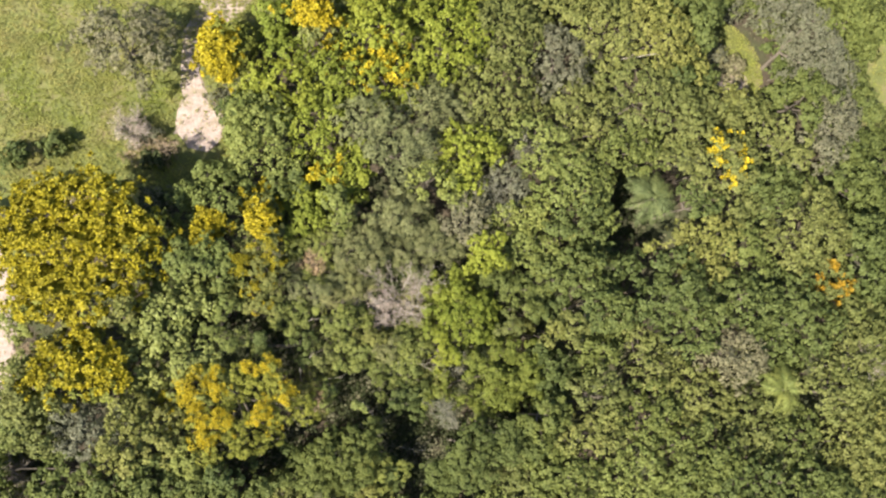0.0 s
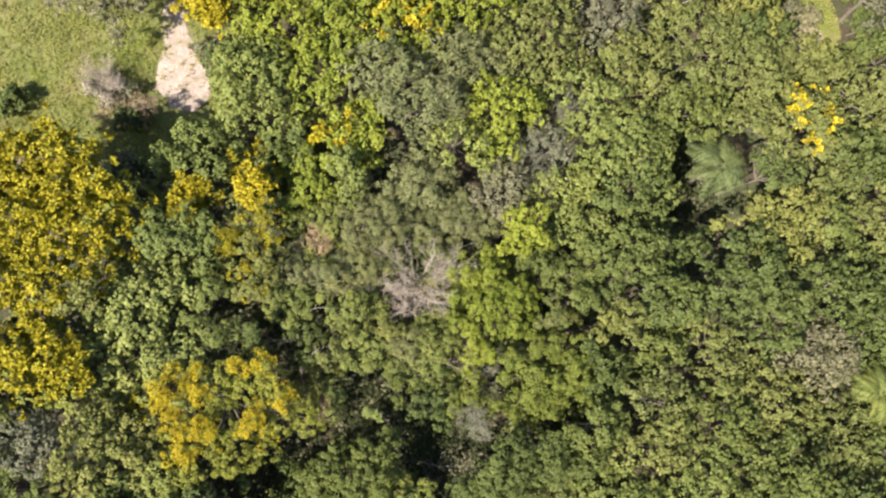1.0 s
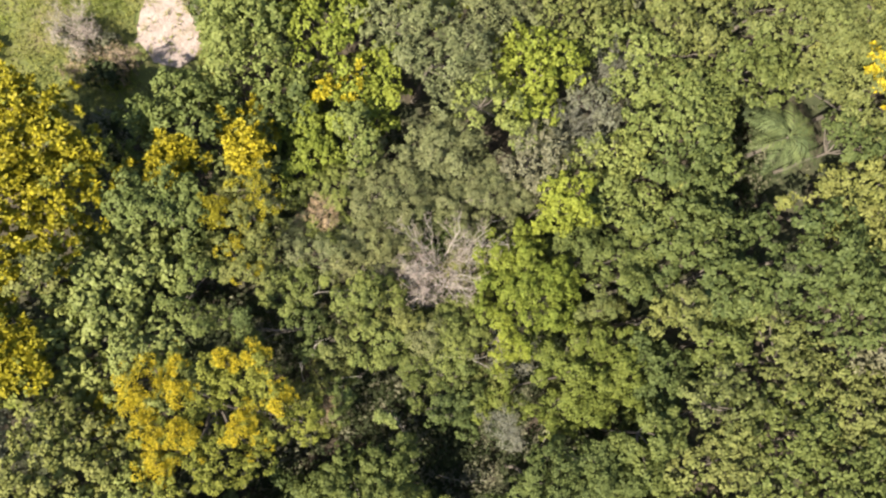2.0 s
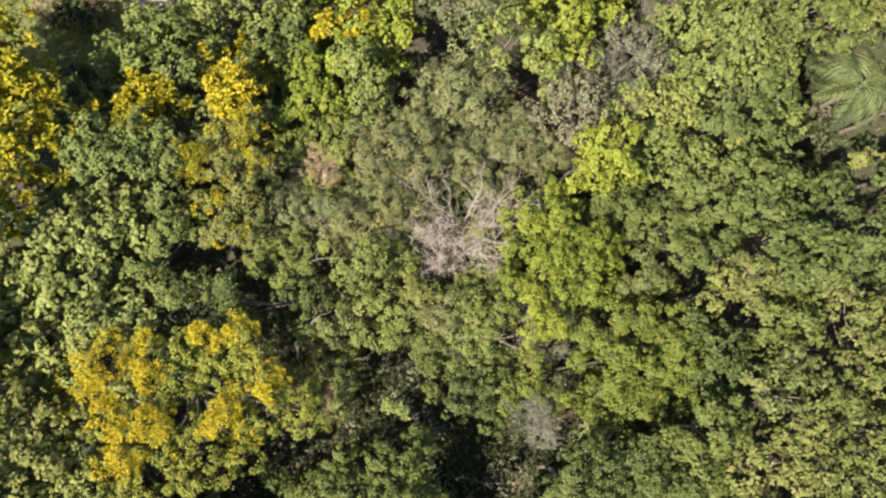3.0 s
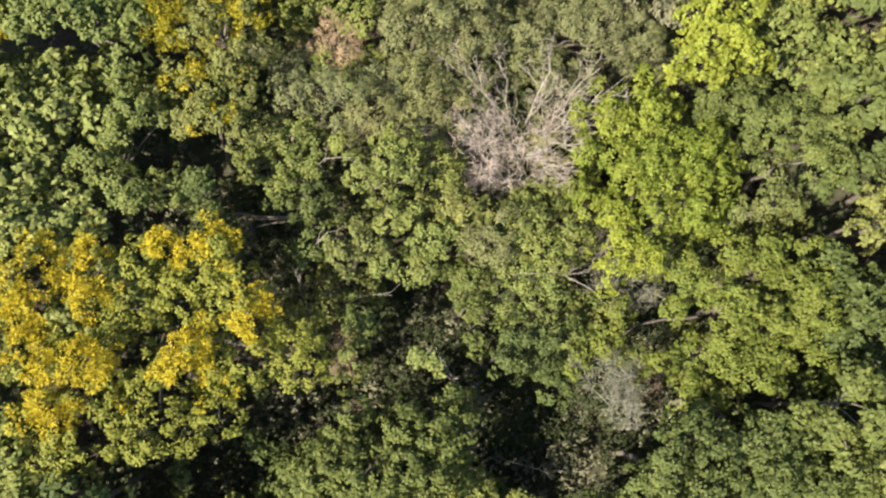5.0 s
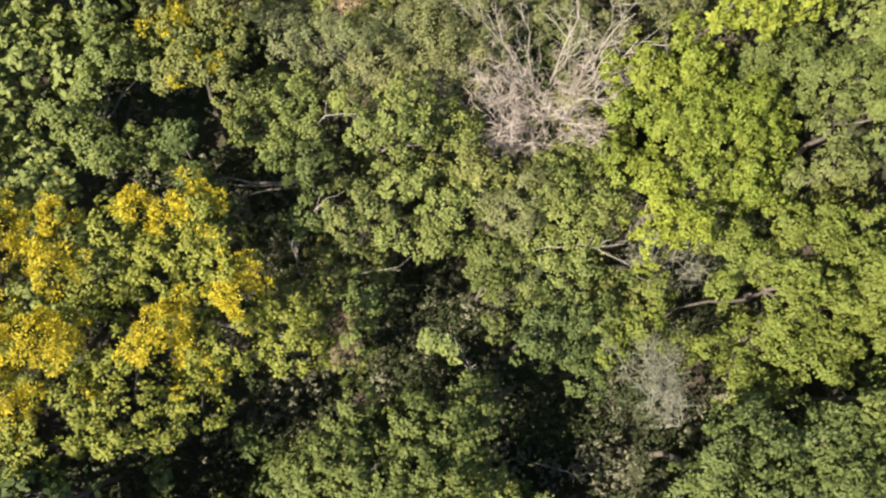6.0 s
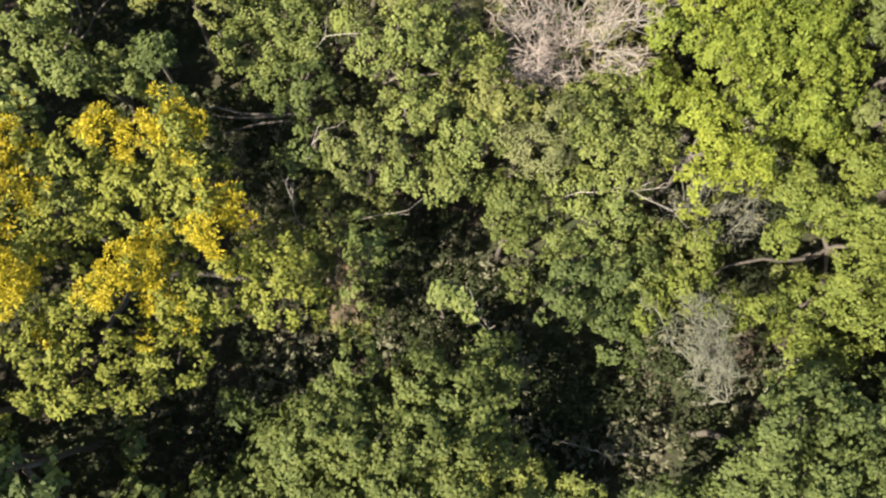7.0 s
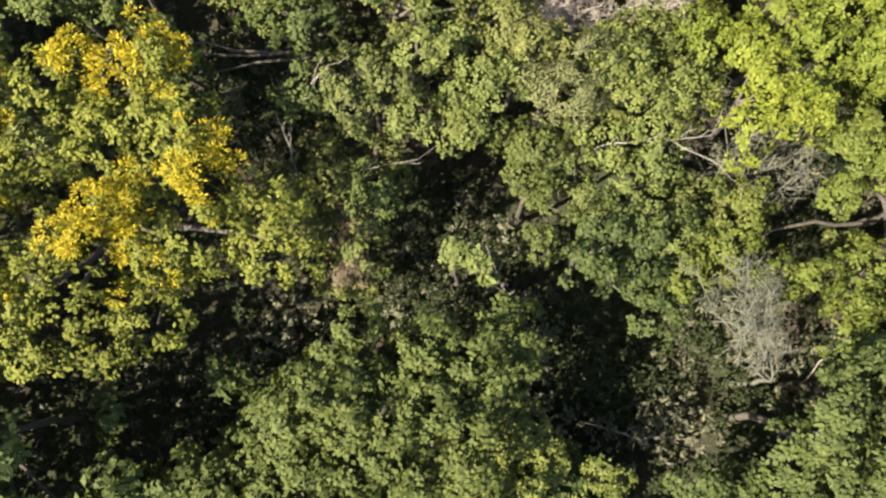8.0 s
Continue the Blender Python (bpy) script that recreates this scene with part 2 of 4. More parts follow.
WORDS = {
    "olive": "olive-green broadleaf tree with a dense uneven crown",
    "green": "mid-green leafy forest tree with a rounded crown",
    "lime": "bright lime-green tree with layered leafy crown",
    "lime2": "yellowish-green spreading tree with large glossy leaves",
    "grey": "grey-green thin-leaved tree with sparse twiggy crown",
    "light": "light yellowish-green tree with a low uneven crown",
    "golden": "golden-green tree with yellow blossom on its boughs",
    "dark": "low dark-green bush, mostly added to stand in for shade in gaps",
    "pale": "pale green tree with large upturned leaves",
    "feather": "feathery light-olive tree with fine layered foliage",
    "dry": "low bush of dry brown twigs and withered leaves",
    "orange": "olive tree with orange-tinged autumn foliage",
}


def crown_lobes(rng, rx, ry, depth):
    """Boughs that make up a crown, uneven in size, height and reach: centre x, y, z (0 at the top of the crown) and radius."""
    size = math.sqrt(rx * ry)
    n = int(max(5, min(40, 6 + size * size * 4.0)))
    turn = rng.uniform(0, 6.28)
    out = []
    for k in range(n):
        rho = math.sqrt((k + 0.35) / n) * 0.9
        th = k * 2.39996 + rng.uniform(-0.6, 0.6) + turn
        rho *= 1 + 0.16 * math.sin(3 * th + turn * 2) + rng.uniform(-0.12, 0.12)
        r = min(size * 0.42, rng.uniform(0.34, 0.85)) * (1.15 - 0.3 * rho)
        x, y = rho * rx * math.cos(th), rho * ry * math.sin(th)
        z = -depth * 0.8 * (1 - math.sqrt(max(0.0, 1 - rho * rho))) - r + rng.uniform(-0.75, 0.3) * size * 0.4
        out.append((x, y, min(z, -r * 0.8), r))
    return out


def crown_sprays(rng, lobes, spacing, keep=0.93):
    """Places and outward directions of leaf sprays over the boughs."""
    L = np.array([b[:4] for b in lobes])
    at, out, which = [], [], []
    for k, (x, y, z, r) in enumerate(L):
        for shell, dens in ((1.0, 1.0), (0.6, 0.3)):
            n = int(2 * math.pi * (r * shell) ** 2 * 1.5 / spacing ** 2 * dens) + 4
            d = unit(rng.normal(0, 1, (n, 3)))
            d[:, 2] = np.where(d[:, 2] < -0.45, -d[:, 2], d[:, 2])
            p = np.array((x, y, z)) + d * r * shell * rng.uniform(0.7, 1.22, (n, 1)) * (1, 1, 0.9)
            inside = np.zeros(n, dtype=bool)
            for j, (a, b, c, q) in enumerate(L):
                if j != k:
                    inside |= np.linalg.norm(p - (a, b, c), axis=1) < q * 0.62
            ok = ~inside & (rng.uniform(0, 1, n) < keep)
            at.append(p[ok])
            out.append(d[ok])
            which.append(np.full(ok.sum(), k))
    return np.concatenate(at), np.concatenate(out), np.concatenate(which)


GREY_BARK = bark_material("grey_twig_bark", (0.11, 0.105, 0.075), (0.22, 0.21, 0.15))
TWIG = bark_material("dry_twig", (0.22, 0.165, 0.135), (0.42, 0.34, 0.28), 4.0)
made_trees = []


# gaps between the crowns: x, y, radius
GAPS = (
    (-6.4, 2.7, 0.7), (-5.1, 2.5, 0.7), (-4.2, 1.6, 0.7), (-3.5, 0.6, 0.7), (-3.1, -0.2, 0.6), (0.3, -1.3, 0.9), (1.2, -1.8, 0.9), (-0.1, -2.4, 0.7), (-0.4, -3.3, 0.6), (0.8, -3.2, 0.6), (-1.9, -3.7, 0.6), (-3.1, -4.3, 0.7), (-4.3, -5.5, 0.9), (-3.4, -5.8, 0.7), (3.4, -4.3, 1.2), (4.3, -5.1, 1.4), (5.5, -5.5, 0.7), (2.5, -3.6, 0.5), (5.1, -4.3, 0.6), (1.7, -2.8, 0.5))
GAPS += (
    (6.2, -2.7, 0.5), (7.0, -3.6, 0.5), (8.9, 0.9, 0.3), (7.6, -3.1, 0.5), (10.1, -3.6, 0.4), (2.6, -1.8, 0.3), (2.4, 11.1, 0.6), (5.3, 10.7, 0.5), (6.3, 9.6, 0.6), (-11.7, 11.6, 1.4), (-11.4, 9.9, 0.9), (11.0, 2.7, 0.4), (-17.8, -5.2, 1.2), (-10.9, 12.0, 1.0))
GAPS += (
    (19.9, 11.0, 1.6), (20.5, 9.2, 1.8), (19.4, 7.9, 1.2), (22.0, 9.6, 1.2), (22.0, 11.6, 1.0), (32.7, 20.0, 1.1), (32.3, 17.1, 1.0), (32.7, 15.6, 0.9), (6.2, 5.8, 0.6), (7.4, 6.3, 0.5), (-3.8, 7.5, 0.4), (-3.3, 8.7, 0.4), (-3.7, 6.8, 0.35), (-1.8, 11.0, 0.3), (-11.4, 10.6, 0.7), (-10.9, 9.5, 0.5), (5.1, 10.8, 0.45), (2.0, 10.7, 0.45), (1.3, 9.4, 0.4), (6.2, 9.5, 0.4))
GAPS += (
    (8.8, 0.6, 0.37), (10.3, 1.3, 0.33), (12.0, 1.4, 0.34), (13.5, 0.8, 0.34), (14.8, 0.3, 0.50), (11.7, -3.7, 0.45), (11.5, -2.4, 0.37), (17.7, -1.2, 0.51), (15.8, -2.5, 0.55), (11.6, 5.6, 0.34), (14.1, 5.7, 0.35), (10.9, 2.7, 0.38), (1.0, -0.9, 0.65), (15.2, -3.4, 0.44))


def open_gaps(at, out, which, x, y):
    """Leaves out what would hang into the gaps between the crowns."""
    p = at[:, :2] + (x, y)
    keep = np.ones(len(at), dtype=bool)
    for a, b, r in GAPS:
        keep &= ((p[:, 0] - a) ** 2 + (p[:, 1] - b) ** 2 > (r * 0.9) ** 2) | (at[:, 2] < 1.2)
    return at[keep], out[keep], which[keep]


def open_ground(x, y):
    """How open the ground is: 1 in the grass clearings, 0 in the forest."""
    edge = 0.8 * noise.noise((x * 0.3, y * 0.3, 7.0))
    west = x < -6.6 + edge * 0.5 + max(0.0, (y - 19.5)) * 0.65 - max(0.0, 13.2 - y) * 1.6 and y > (9.6 if x < -12.5 else 11.6) + edge
    strip = x < -18.6 + edge and -4.6 < y < 8
    east = (x - 30.7) ** 2 / 13 + (y - 22.2) ** 2 / 17 < 1 + edge * 0.4
    far = x > 42.5 + edge and y > 17
    return west or strip or east or far


def in_gap(x, y, more=0.0):
    return any((x - a) ** 2 + (y - b) ** 2 < (r + more) ** 2 for a, b, r in GAPS)


def tree(kind, x, y, top, rx, ry, bloom=0.0, toward=100, lobes=None, label="", group="", sparse=1.0, limbs=6, near=None):
    """A tree of its own on the ground at x, y: trunk, limbs, crown, and blossom where it flowers."""
    rng = np.random.default_rng(int(abs(x * 731 + y * 173 + top * 37)) + len(made_trees))
    size = math.sqrt(rx * ry)
    depth = min(size * 1.15, top * 0.66)
    if lobes is None:
        lobes = crown_lobes(rng, rx, ry, depth)
    lobes = [(b[0], b[1], b[2] + 0.22, b[3] * 1.08, b[4]) if len(b) > 4 and b[4] > 0.5 else b for b in lobes]
    spacing, count, spread, ln, wd, droop = HABIT[kind]
    if near is None:
        near = ((x - 2) / 14.5) ** 2 + (y / 9.5) ** 2 < 1
    if not near:
        count, ln, wd, spread, spacing = int(count * 0.62), ln * 1.35, wd * 1.35, spread * 1.15, spacing * 1.3
    elif ((x - 1.5) / 11.5) ** 2 + (y / 8.5) ** 2 < 1:
        count, ln, wd = int(count * 1.9), ln * 0.64, wd * 0.66
    low = top < 2.6
    root = new("bush" if low else "tree")
    root.location = (x, y, 0)
    words = label or WORDS[kind]
    tagged(root, words, "bush" if low else "tree", group or "forest trees")
    # trunk and limbs
    fork = max(0.25, top - depth * 1.15)
    lean = rng.normal(0, 0.25, 2) * (0.3 if low else 1)
    r0 = 0.03 + 0.035 * size
    part("trunk", mesh_of("trunk", *tubes([limb(rng, (0, 0, -0.1), (lean[0], lean[1], fork), r0 * 1.25, r0 * 0.8, 6, 0.1)]), BARK, True), root)
    big = sorted(lobes, key=lambda b: -b[3])[:limbs]
    for bx, by, bz, br, *_ in big:
        if any((x + bx - a) ** 2 + (y + by - b) ** 2 < r * r for a, b, r in GAPS):
            continue
        me = mesh_of("limb", *tubes([limb(rng, (lean[0], lean[1], fork - 0.05), (bx, by, top + bz - br * 0.1), r0 * 0.55, r0 * 0.14, 6, 0.16)]), BARK, True)
        part("limb", me, root)
    at, out, which = crown_sprays(rng, lobes, spacing, 0.93 * sparse)
    at = at + (0, 0, top)
    at[:, 2] = np.maximum(at[:, 2], 0.15)
    at, out, which = open_gaps(at, out, which, x, y)
    th = radians(toward)
    lean_on = np.array([b[0] * math.cos(th) + b[1] * math.sin(th) + rng.normal(0, 0.2) for b in lobes])
    chosen = lean_on > np.quantile(lean_on, 1 - bloom) if bloom else np.zeros(len(lobes), dtype=bool)
    flower = np.array([(b[4] if len(b) > 4 else float(k)) for b, k in zip(lobes, chosen)])
    yes = (rng.uniform(0, 1, len(at)) < flower[which] ** 1.5 * 1.1) & (out[:, 2] > -0.15)
    v, f = leaves(rng, at[~yes], out[~yes], count, spread, ln, wd, droop)
    part("crown", mesh_of("crown", v, f, LEAF[kind]), root)
    if yes.sum() > 3:
        a2 = np.concatenate((at[yes], at[yes] + rng.normal(0, 0.16 if near else 0.24, (yes.sum(), 3))))
        o2 = np.concatenate((out[yes], out[yes]))
        if not near:
            a2, o2 = np.concatenate((a2, at[yes] + rng.normal(0, 0.34, (yes.sum(), 3)))), np.concatenate((o2, out[yes]))
        v, f = leaves(rng, a2, o2, int(count * 1.5) + (0 if near else 10), 0.17 if near else 0.2, ln * (0.78 if near else 1.0), wd * (0.55 if near else 1.0), 0.0, 0.5)
        part("blossom", mesh_of("blossom", v, f, LEAF["amber" if kind == "orange" else "bloom"]), root, "orange-yellow leaves" if kind == "orange" else "bright yellow blossom clusters")
    made_trees.append((x, y, rx, ry, root, [(x + b[0], y + b[1], b[3]) for b in lobes] if top > 3 else []))
    return root


# ---- ground ----
def ground_material():
    m, nt, b = nodes_of("forest_floor")
    litter = ramp(nt, noise_tex(nt, 5.0, 8.0, 0.7), ((0.3, (0.03, 0.022, 0.014)), (0.55, (0.07, 0.052, 0.032)), (0.75, (0.14, 0.11, 0.07))))
    green = ramp(nt, noise_tex(nt, 3.0, 8.0, 0.7), ((0.3, (0.03, 0.038, 0.014)), (0.6, (0.06, 0.065, 0.024)), (0.8, (0.11, 0.10, 0.05))))
    patch = ramp(nt, noise_tex(nt, 0.35, 5.0), ((0.44, (0.0, 0.0, 0.0)), (0.58, (1.0, 1.0, 1.0))))
    nt.links.new(mix_rgb(nt, patch, litter, green), b.inputs["Base Color"])
    b.inputs["Roughness"].default_value = 0.95
    bump = nt.nodes.new("ShaderNodeBump")
    bump.inputs["Distance"].default_value = 0.06
    nt.links.new(noise_tex(nt, 14.0, 8.0, 0.7), bump.inputs["Height"])
    nt.links.new(bump.outputs[0], b.inputs["Normal"])
    return m


def rise(x, y):
    """Height of the ground."""
    return 0.12 * noise.noise((x * 0.35, y * 0.35, 0.2)) if abs(x) < 60 and abs(y) < 60 else 0.0


def sheet(name, half, step, lift, material, inner=60.0):
    """Uneven ground: fine near the middle, coarse out to the horizon."""
    ring = [inner * 1.35 ** k for k in range(1, 16)]
    fine = list(np.arange(-inner, inner + 0.01, step))
    xs = [-r for r in reversed(ring)] + fine + ring
    n = len(xs)
    gx, gy = np.meshgrid(xs, xs, indexing="ij")
    z = np.array([[rise(a, b) for b in xs] for a in xs])
    v = np.stack((gx, gy, z + lift), axis=-1).reshape(-1, 3)
    i, j = np.meshgrid(np.arange(n - 1), np.arange(n - 1), indexing="ij")
    q = (i * n + j).ravel()
    f = np.stack((q, q + n, q + n + 1, q + 1), axis=1)
    return new(name, mesh_of(name, v, f, material, True))


ground = tagged(sheet("ground", 4000, 1.0, 0.0, ground_material()), "brown leaf litter and thin grass on the forest floor", "ground", kind="structure")



def dead_tree(x, y, top, spread, lean, seed=0, green=0.0, label=""):
    """A bare tree: trunk, main branches that fork into crooked twigs, and a haze of fine dry twigs."""
    rng = np.random.default_rng(seed)
    root = tagged(new("dead_tree"), label, "dead tree", "dead trees")
    root.location = (x, y, 0)
    fork = top * 0.38
    wood = GREY_BARK if green else PALE_BARK
    r0 = 0.03 + 0.022 * spread
    part("trunk", mesh_of("trunk", *tubes([limb(rng, (0, 0, -0.1), (0.1, 0.1, fork), r0 * 1.3, r0, 6, 0.12)]), wood, True), root)
    tips = []
    n = int(8 + spread * 5)
    for k in range(n):
        th = 2.39996 * k + rng.uniform(-0.3, 0.3)
        rho = spread * rng.uniform(0.35, 1.0)
        end = np.array((rho * math.cos(th) + lean[0] * spread, rho * math.sin(th) + lean[1] * spread, fork + (top - fork) * rng.uniform(0.55, 1.0)))
        main = limb(rng, (0.1, 0.1, fork - rng.uniform(0, 0.3)), end, r0 * 0.42, 0.009, 7, 0.3)
        paths = [main]
        for a in (2, 3, 4, 5, 6):
            for _ in range(2):
                p = np.array(main[a][:3])
                d = unit(end - np.array(main[0][:3])) + rng.normal(0, 0.55, 3) + (0, 0, 0.15)
                e = p + unit(d) * spread * rng.uniform(0.25, 0.5)
                twig = limb(rng, p, e, main[a][3] * 0.6, 0.006, 4, 0.25)
                paths.append(twig)
                for f in (2, 3):
                    g = np.array(twig[f][:3])
                    h = g + unit(unit(d) + rng.normal(0, 0.6, 3)) * spread * rng.uniform(0.12, 0.25)
                    paths.append(limb(rng, g, h, 0.008, 0.004, 3, 0.2))
                    tips.append(h)
        part("branch", mesh_of("branch", *tubes(paths, 4), wood, True), root)
    tips = np.array(tips)
    out = unit(tips - (0, 0, fork))
    v, f = leaves(rng, tips, out, 2 if green else 4, 0.16 * max(1, spread * 0.6), 0.34, 0.012, 0.0)
    haze = part("twig_haze", mesh_of("twig_haze", v, f, wood if green else TWIG), root, "fine grey twigs" if green else "fine dry pinkish-brown twigs")
    tagged(haze, kind="stuff")
    if green:
        pick = rng.uniform(0, 1, len(tips)) < green
        v, f = leaves(rng, tips[pick], out[pick], 5, 0.12, 0.08, 0.035, 0.1)
        part("leaves", mesh_of("leaves", v, f, LEAF["grey"]), root, "sparse grey-green leaves")
    return root


def bare_stem(points, r, label):
    """A single bare stem from the ground through the points, with a few side twigs."""
    rng = np.random.default_rng(int(abs(points[0][0] * 57 + points[0][1] * 91)) + 5)
    p0 = np.array(points[0])
    r = r * 0.48
    root = tagged(new("bare_stem"), label, "branch", "bare stems")
    root.location = points[0]
    rows = []
    for k in range(len(points) - 1):
        seg = limb(rng, np.array(points[k]) - p0, np.array(points[k + 1]) - p0, r * (1 - 0.8 * k / len(points)), r * (1 - 0.8 * (k + 1) / len(points)), 4, 0.1)
        rows += seg if not rows else seg[1:]
    part("stem", mesh_of("stem", *tubes([rows]), PALE_BARK, True), root)
    for a in range(5, len(rows), 1):
        d = unit(np.array(rows[a][:3]) - np.array(rows[a - 1][:3])) + rng.normal(0, 0.5, 3)
        e = np.array(rows[a][:3]) + unit(d) * rng.uniform(0.25, 0.6)
        part("twig", mesh_of("twig", *tubes([limb(rng, rows[a][:3], e, rows[a][3] * 0.55, 0.005, 4, 0.2)]), PALE_BARK, True), root)
    return root


def palm(x, y, top, reach, bright=False):
    """A palm: ringed stem and arching fronds, each with leaflets on both sides of a rib."""
    rng = np.random.default_rng(int(abs(x * 13 + y * 7)))
    root = tagged(new("palm_tree"), "bright green young palm among broadleaf trees" if bright else "dull green palm with drooping feathery fronds in a shaded gap", "palm")
    root.location = (x, y, 0)
    stem = [(0.0, 0.0, z, 0.13 - 0.04 * z / top + (0.012 if k % 2 else 0)) for k, z in enumerate(np.linspace(-0.1, top - 0.5, 24))]
    part("stem", mesh_of("stem", *tubes([stem]), BARK, True), root)
    for k in range(12):
        th = k * 2.39996 + rng.uniform(-0.2, 0.2)
        up = rng.uniform(0.25, 0.9)
        ln = reach * rng.uniform(0.8, 1.1)
        s = np.linspace(0, 1, 26)
        r = s * ln * (0.95 - 0.25 * up)
        z = top - 0.55 + ln * (up * 0.75 * s - (0.45 + 0.35 * up) * s ** 2)
        rib = np.stack((r * math.cos(th), r * math.sin(th), z), axis=1)
        vs, fs = tubes([[(*p, 0.022 * (1 - 0.8 * q) + 0.003) for p, q in zip(rib, s)]])
        vv, ff = [vs], [fs]
        side = np.array((-math.sin(th), math.cos(th), 0.0))
        d = unit(np.gradient(rib, axis=0))
        base = len(vs)
        for a in range(3, 26):
            w = 0.62 * math.sin(math.pi * min(1.0, 0.12 + 0.88 * s[a]) ** 0.8) * reach / 2.6 + 0.12
            for sg in (-1, 1):
                o = side * sg * 0.85 + d[a] * 0.55 + rng.normal(0, 0.07, 3)
                tip = rib[a] + unit(o) * w - (0, 0, w * 0.35)
                mid = rib[a] + unit(o) * w * 0.5
                vv.append(np.array((rib[a], mid + d[a] * 0.04, tip, mid - d[a] * 0.04)))
                ff.append(np.arange(4)[None] + base)
                base += 4
        part("frond", mesh_of("frond", np.concatenate(vv), np.concatenate(ff), LEAF["light" if bright else "palm"]), root)
    made_trees.append((x, y, 1.6, 1.6, root, []))
    return root


# ---- trees ----
# boughs in flower: x, y, radius, share of blossom
BLOOM = (
    (-5.4, 9.7, 0.54, 0.95), (-5.1, 8.6, 0.70, 0.95), (-4.5, 10.8, 0.44, 0.90), (-4.0, 10.3, 0.32, 0.60), (-5.9, 6.0, 0.55, 0.90), (-8.0, 8.4, 0.52, 0.90), (-8.3, 7.8, 0.37, 0.60), (-4.5, 6.6, 0.61, 0.50), (-4.4, 5.6, 0.45, 0.35), (-5.4, 4.6, 0.59, 0.50), (-5.1, 3.7, 0.48, 0.40))
BLOOM += (
    (-0.7, 11.7, 0.83, 0.35), (-10.0, -1.9, 0.74, 0.40), (-9.7, -1.2, 0.42, 0.40), (-1.6, 21.5, 0.78, 0.90), (3.0, 19.3, 1.10, 0.40), (-0.3, 19.4, 0.78, 0.40), (1.1, 18.1, 0.90, 0.25), (35.2, 4.3, 1.50, 0.35), (26.6, 13.3, 1.80, 0.20), (-5.1, 6.1, 0.90, 0.30), (-2.7, 22.2, 1.41, 0.30))
# where bare trees reach the light: x, y, radius
BARE = ((3.7, 3.6, 1.6), (2.6, 2.6, 0.9), (6.0, -3.0, 0.9), (6.4, -4.2, 1.0), (7.0, -0.6, 1.0), (6.6, -1.7, 0.7), (8.0, -1.7, 0.7), (-1.5, -2.0, 0.5), (-14.9, 8.8, 1.0), (12.3, 13.9, 0.9), (10.2, 10.4, 1.0))
STAND = []


def stand(*spec):
    """A tree of the closed canopy: kind, x, y, height, and how far it reaches."""
    STAND.append(spec)


def grow_stand():
    """Boughs all over the closed canopy, each on the tree that reaches it best, so that neighbouring crowns meet along ragged lines."""
    rng = np.random.default_rng(5)
    own = [[] for _ in STAND]
    at = np.array([t[1:] for t in STAND])
    taken = [b for t in made_trees for b in t[5]] + list(BARE)
    for step, fine in ((0.62, True), (0.88, False)):
        for x in np.arange(-22, 46, step):
            for y in np.arange(-13, 27, step):
                x1, y1 = x + rng.uniform(-0.4, 0.4) * step, y + rng.uniform(-0.4, 0.4) * step
                near = ((x1 - 2) / 17) ** 2 + (y1 / 12) ** 2 < 1
                if near != fine or open_ground(x1, y1) or in_gap(x1, y1, 0.05):
                    continue
                if any((x1 - a) ** 2 + (y1 - b) ** 2 < (r * 0.85) ** 2 for a, b, r in taken):
                    continue
                wx = x1 + 0.8 * noise.noise((x1 * 0.7, y1 * 0.7, 3.0)) + 0.35 * noise.noise((x1 * 2.1, y1 * 2.1, 8.0))
                wy = y1 + 0.8 * noise.noise((x1 * 0.7, y1 * 0.7, 13.0)) + 0.35 * noise.noise((x1 * 2.1, y1 * 2.1, 18.0))
                d = ((wx - at[:, 0]) / at[:, 3]) ** 2 + ((wy - at[:, 1]) / at[:, 4]) ** 2
                k, k2 = (int(v) for v in np.argsort(d)[:2])
                if d[k] > 3.6:
                    continue
                # between some neighbours a dark cleft stays open
                if math.sqrt(d[k2]) - math.sqrt(d[k]) < 0.16 and (min(k, k2) * 7 + max(k, k2) * 13) % 10 < 5 and fine:
                    continue
                size = math.sqrt(at[k, 3] * at[k, 4])
                r = rng.uniform(0.34, 0.6) if fine else rng.uniform(0.5, 0.8)
                drop = 0.4 * size * min(float(d[k]), 2.0) + rng.uniform(-0.25, 0.45) + 0.5 * noise.noise((x1 * 0.9, y1 * 0.9, 31.0))
                bloom = max((f for a, b, q, f in BLOOM if (x1 - a) ** 2 + (y1 - b) ** 2 < (q + 0.1) ** 2), default=0.0)
                own[k].append((x1 - at[k, 0], y1 - at[k, 1], -r - max(-0.1, drop), r, bloom))
                # crowns hang lower along the clearings
                if any(open_ground(x1 + a, y1 + b) for a, b in ((1.3, 0), (-1.3, 0), (0, 1.3), (0, -1.3))):
                    for low in (1.0, 2.0, 3.0):
                        own[k].append((x1 - at[k, 0] + rng.uniform(-0.3, 0.3), y1 - at[k, 1] + rng.uniform(-0.3, 0.3), max(-r - drop - low, 0.6 - at[k, 2]), r, 0.0))
    for spec, boughs in zip(STAND, own):
        if len(boughs) > 2:
            tree(*spec, lobes=boughs)


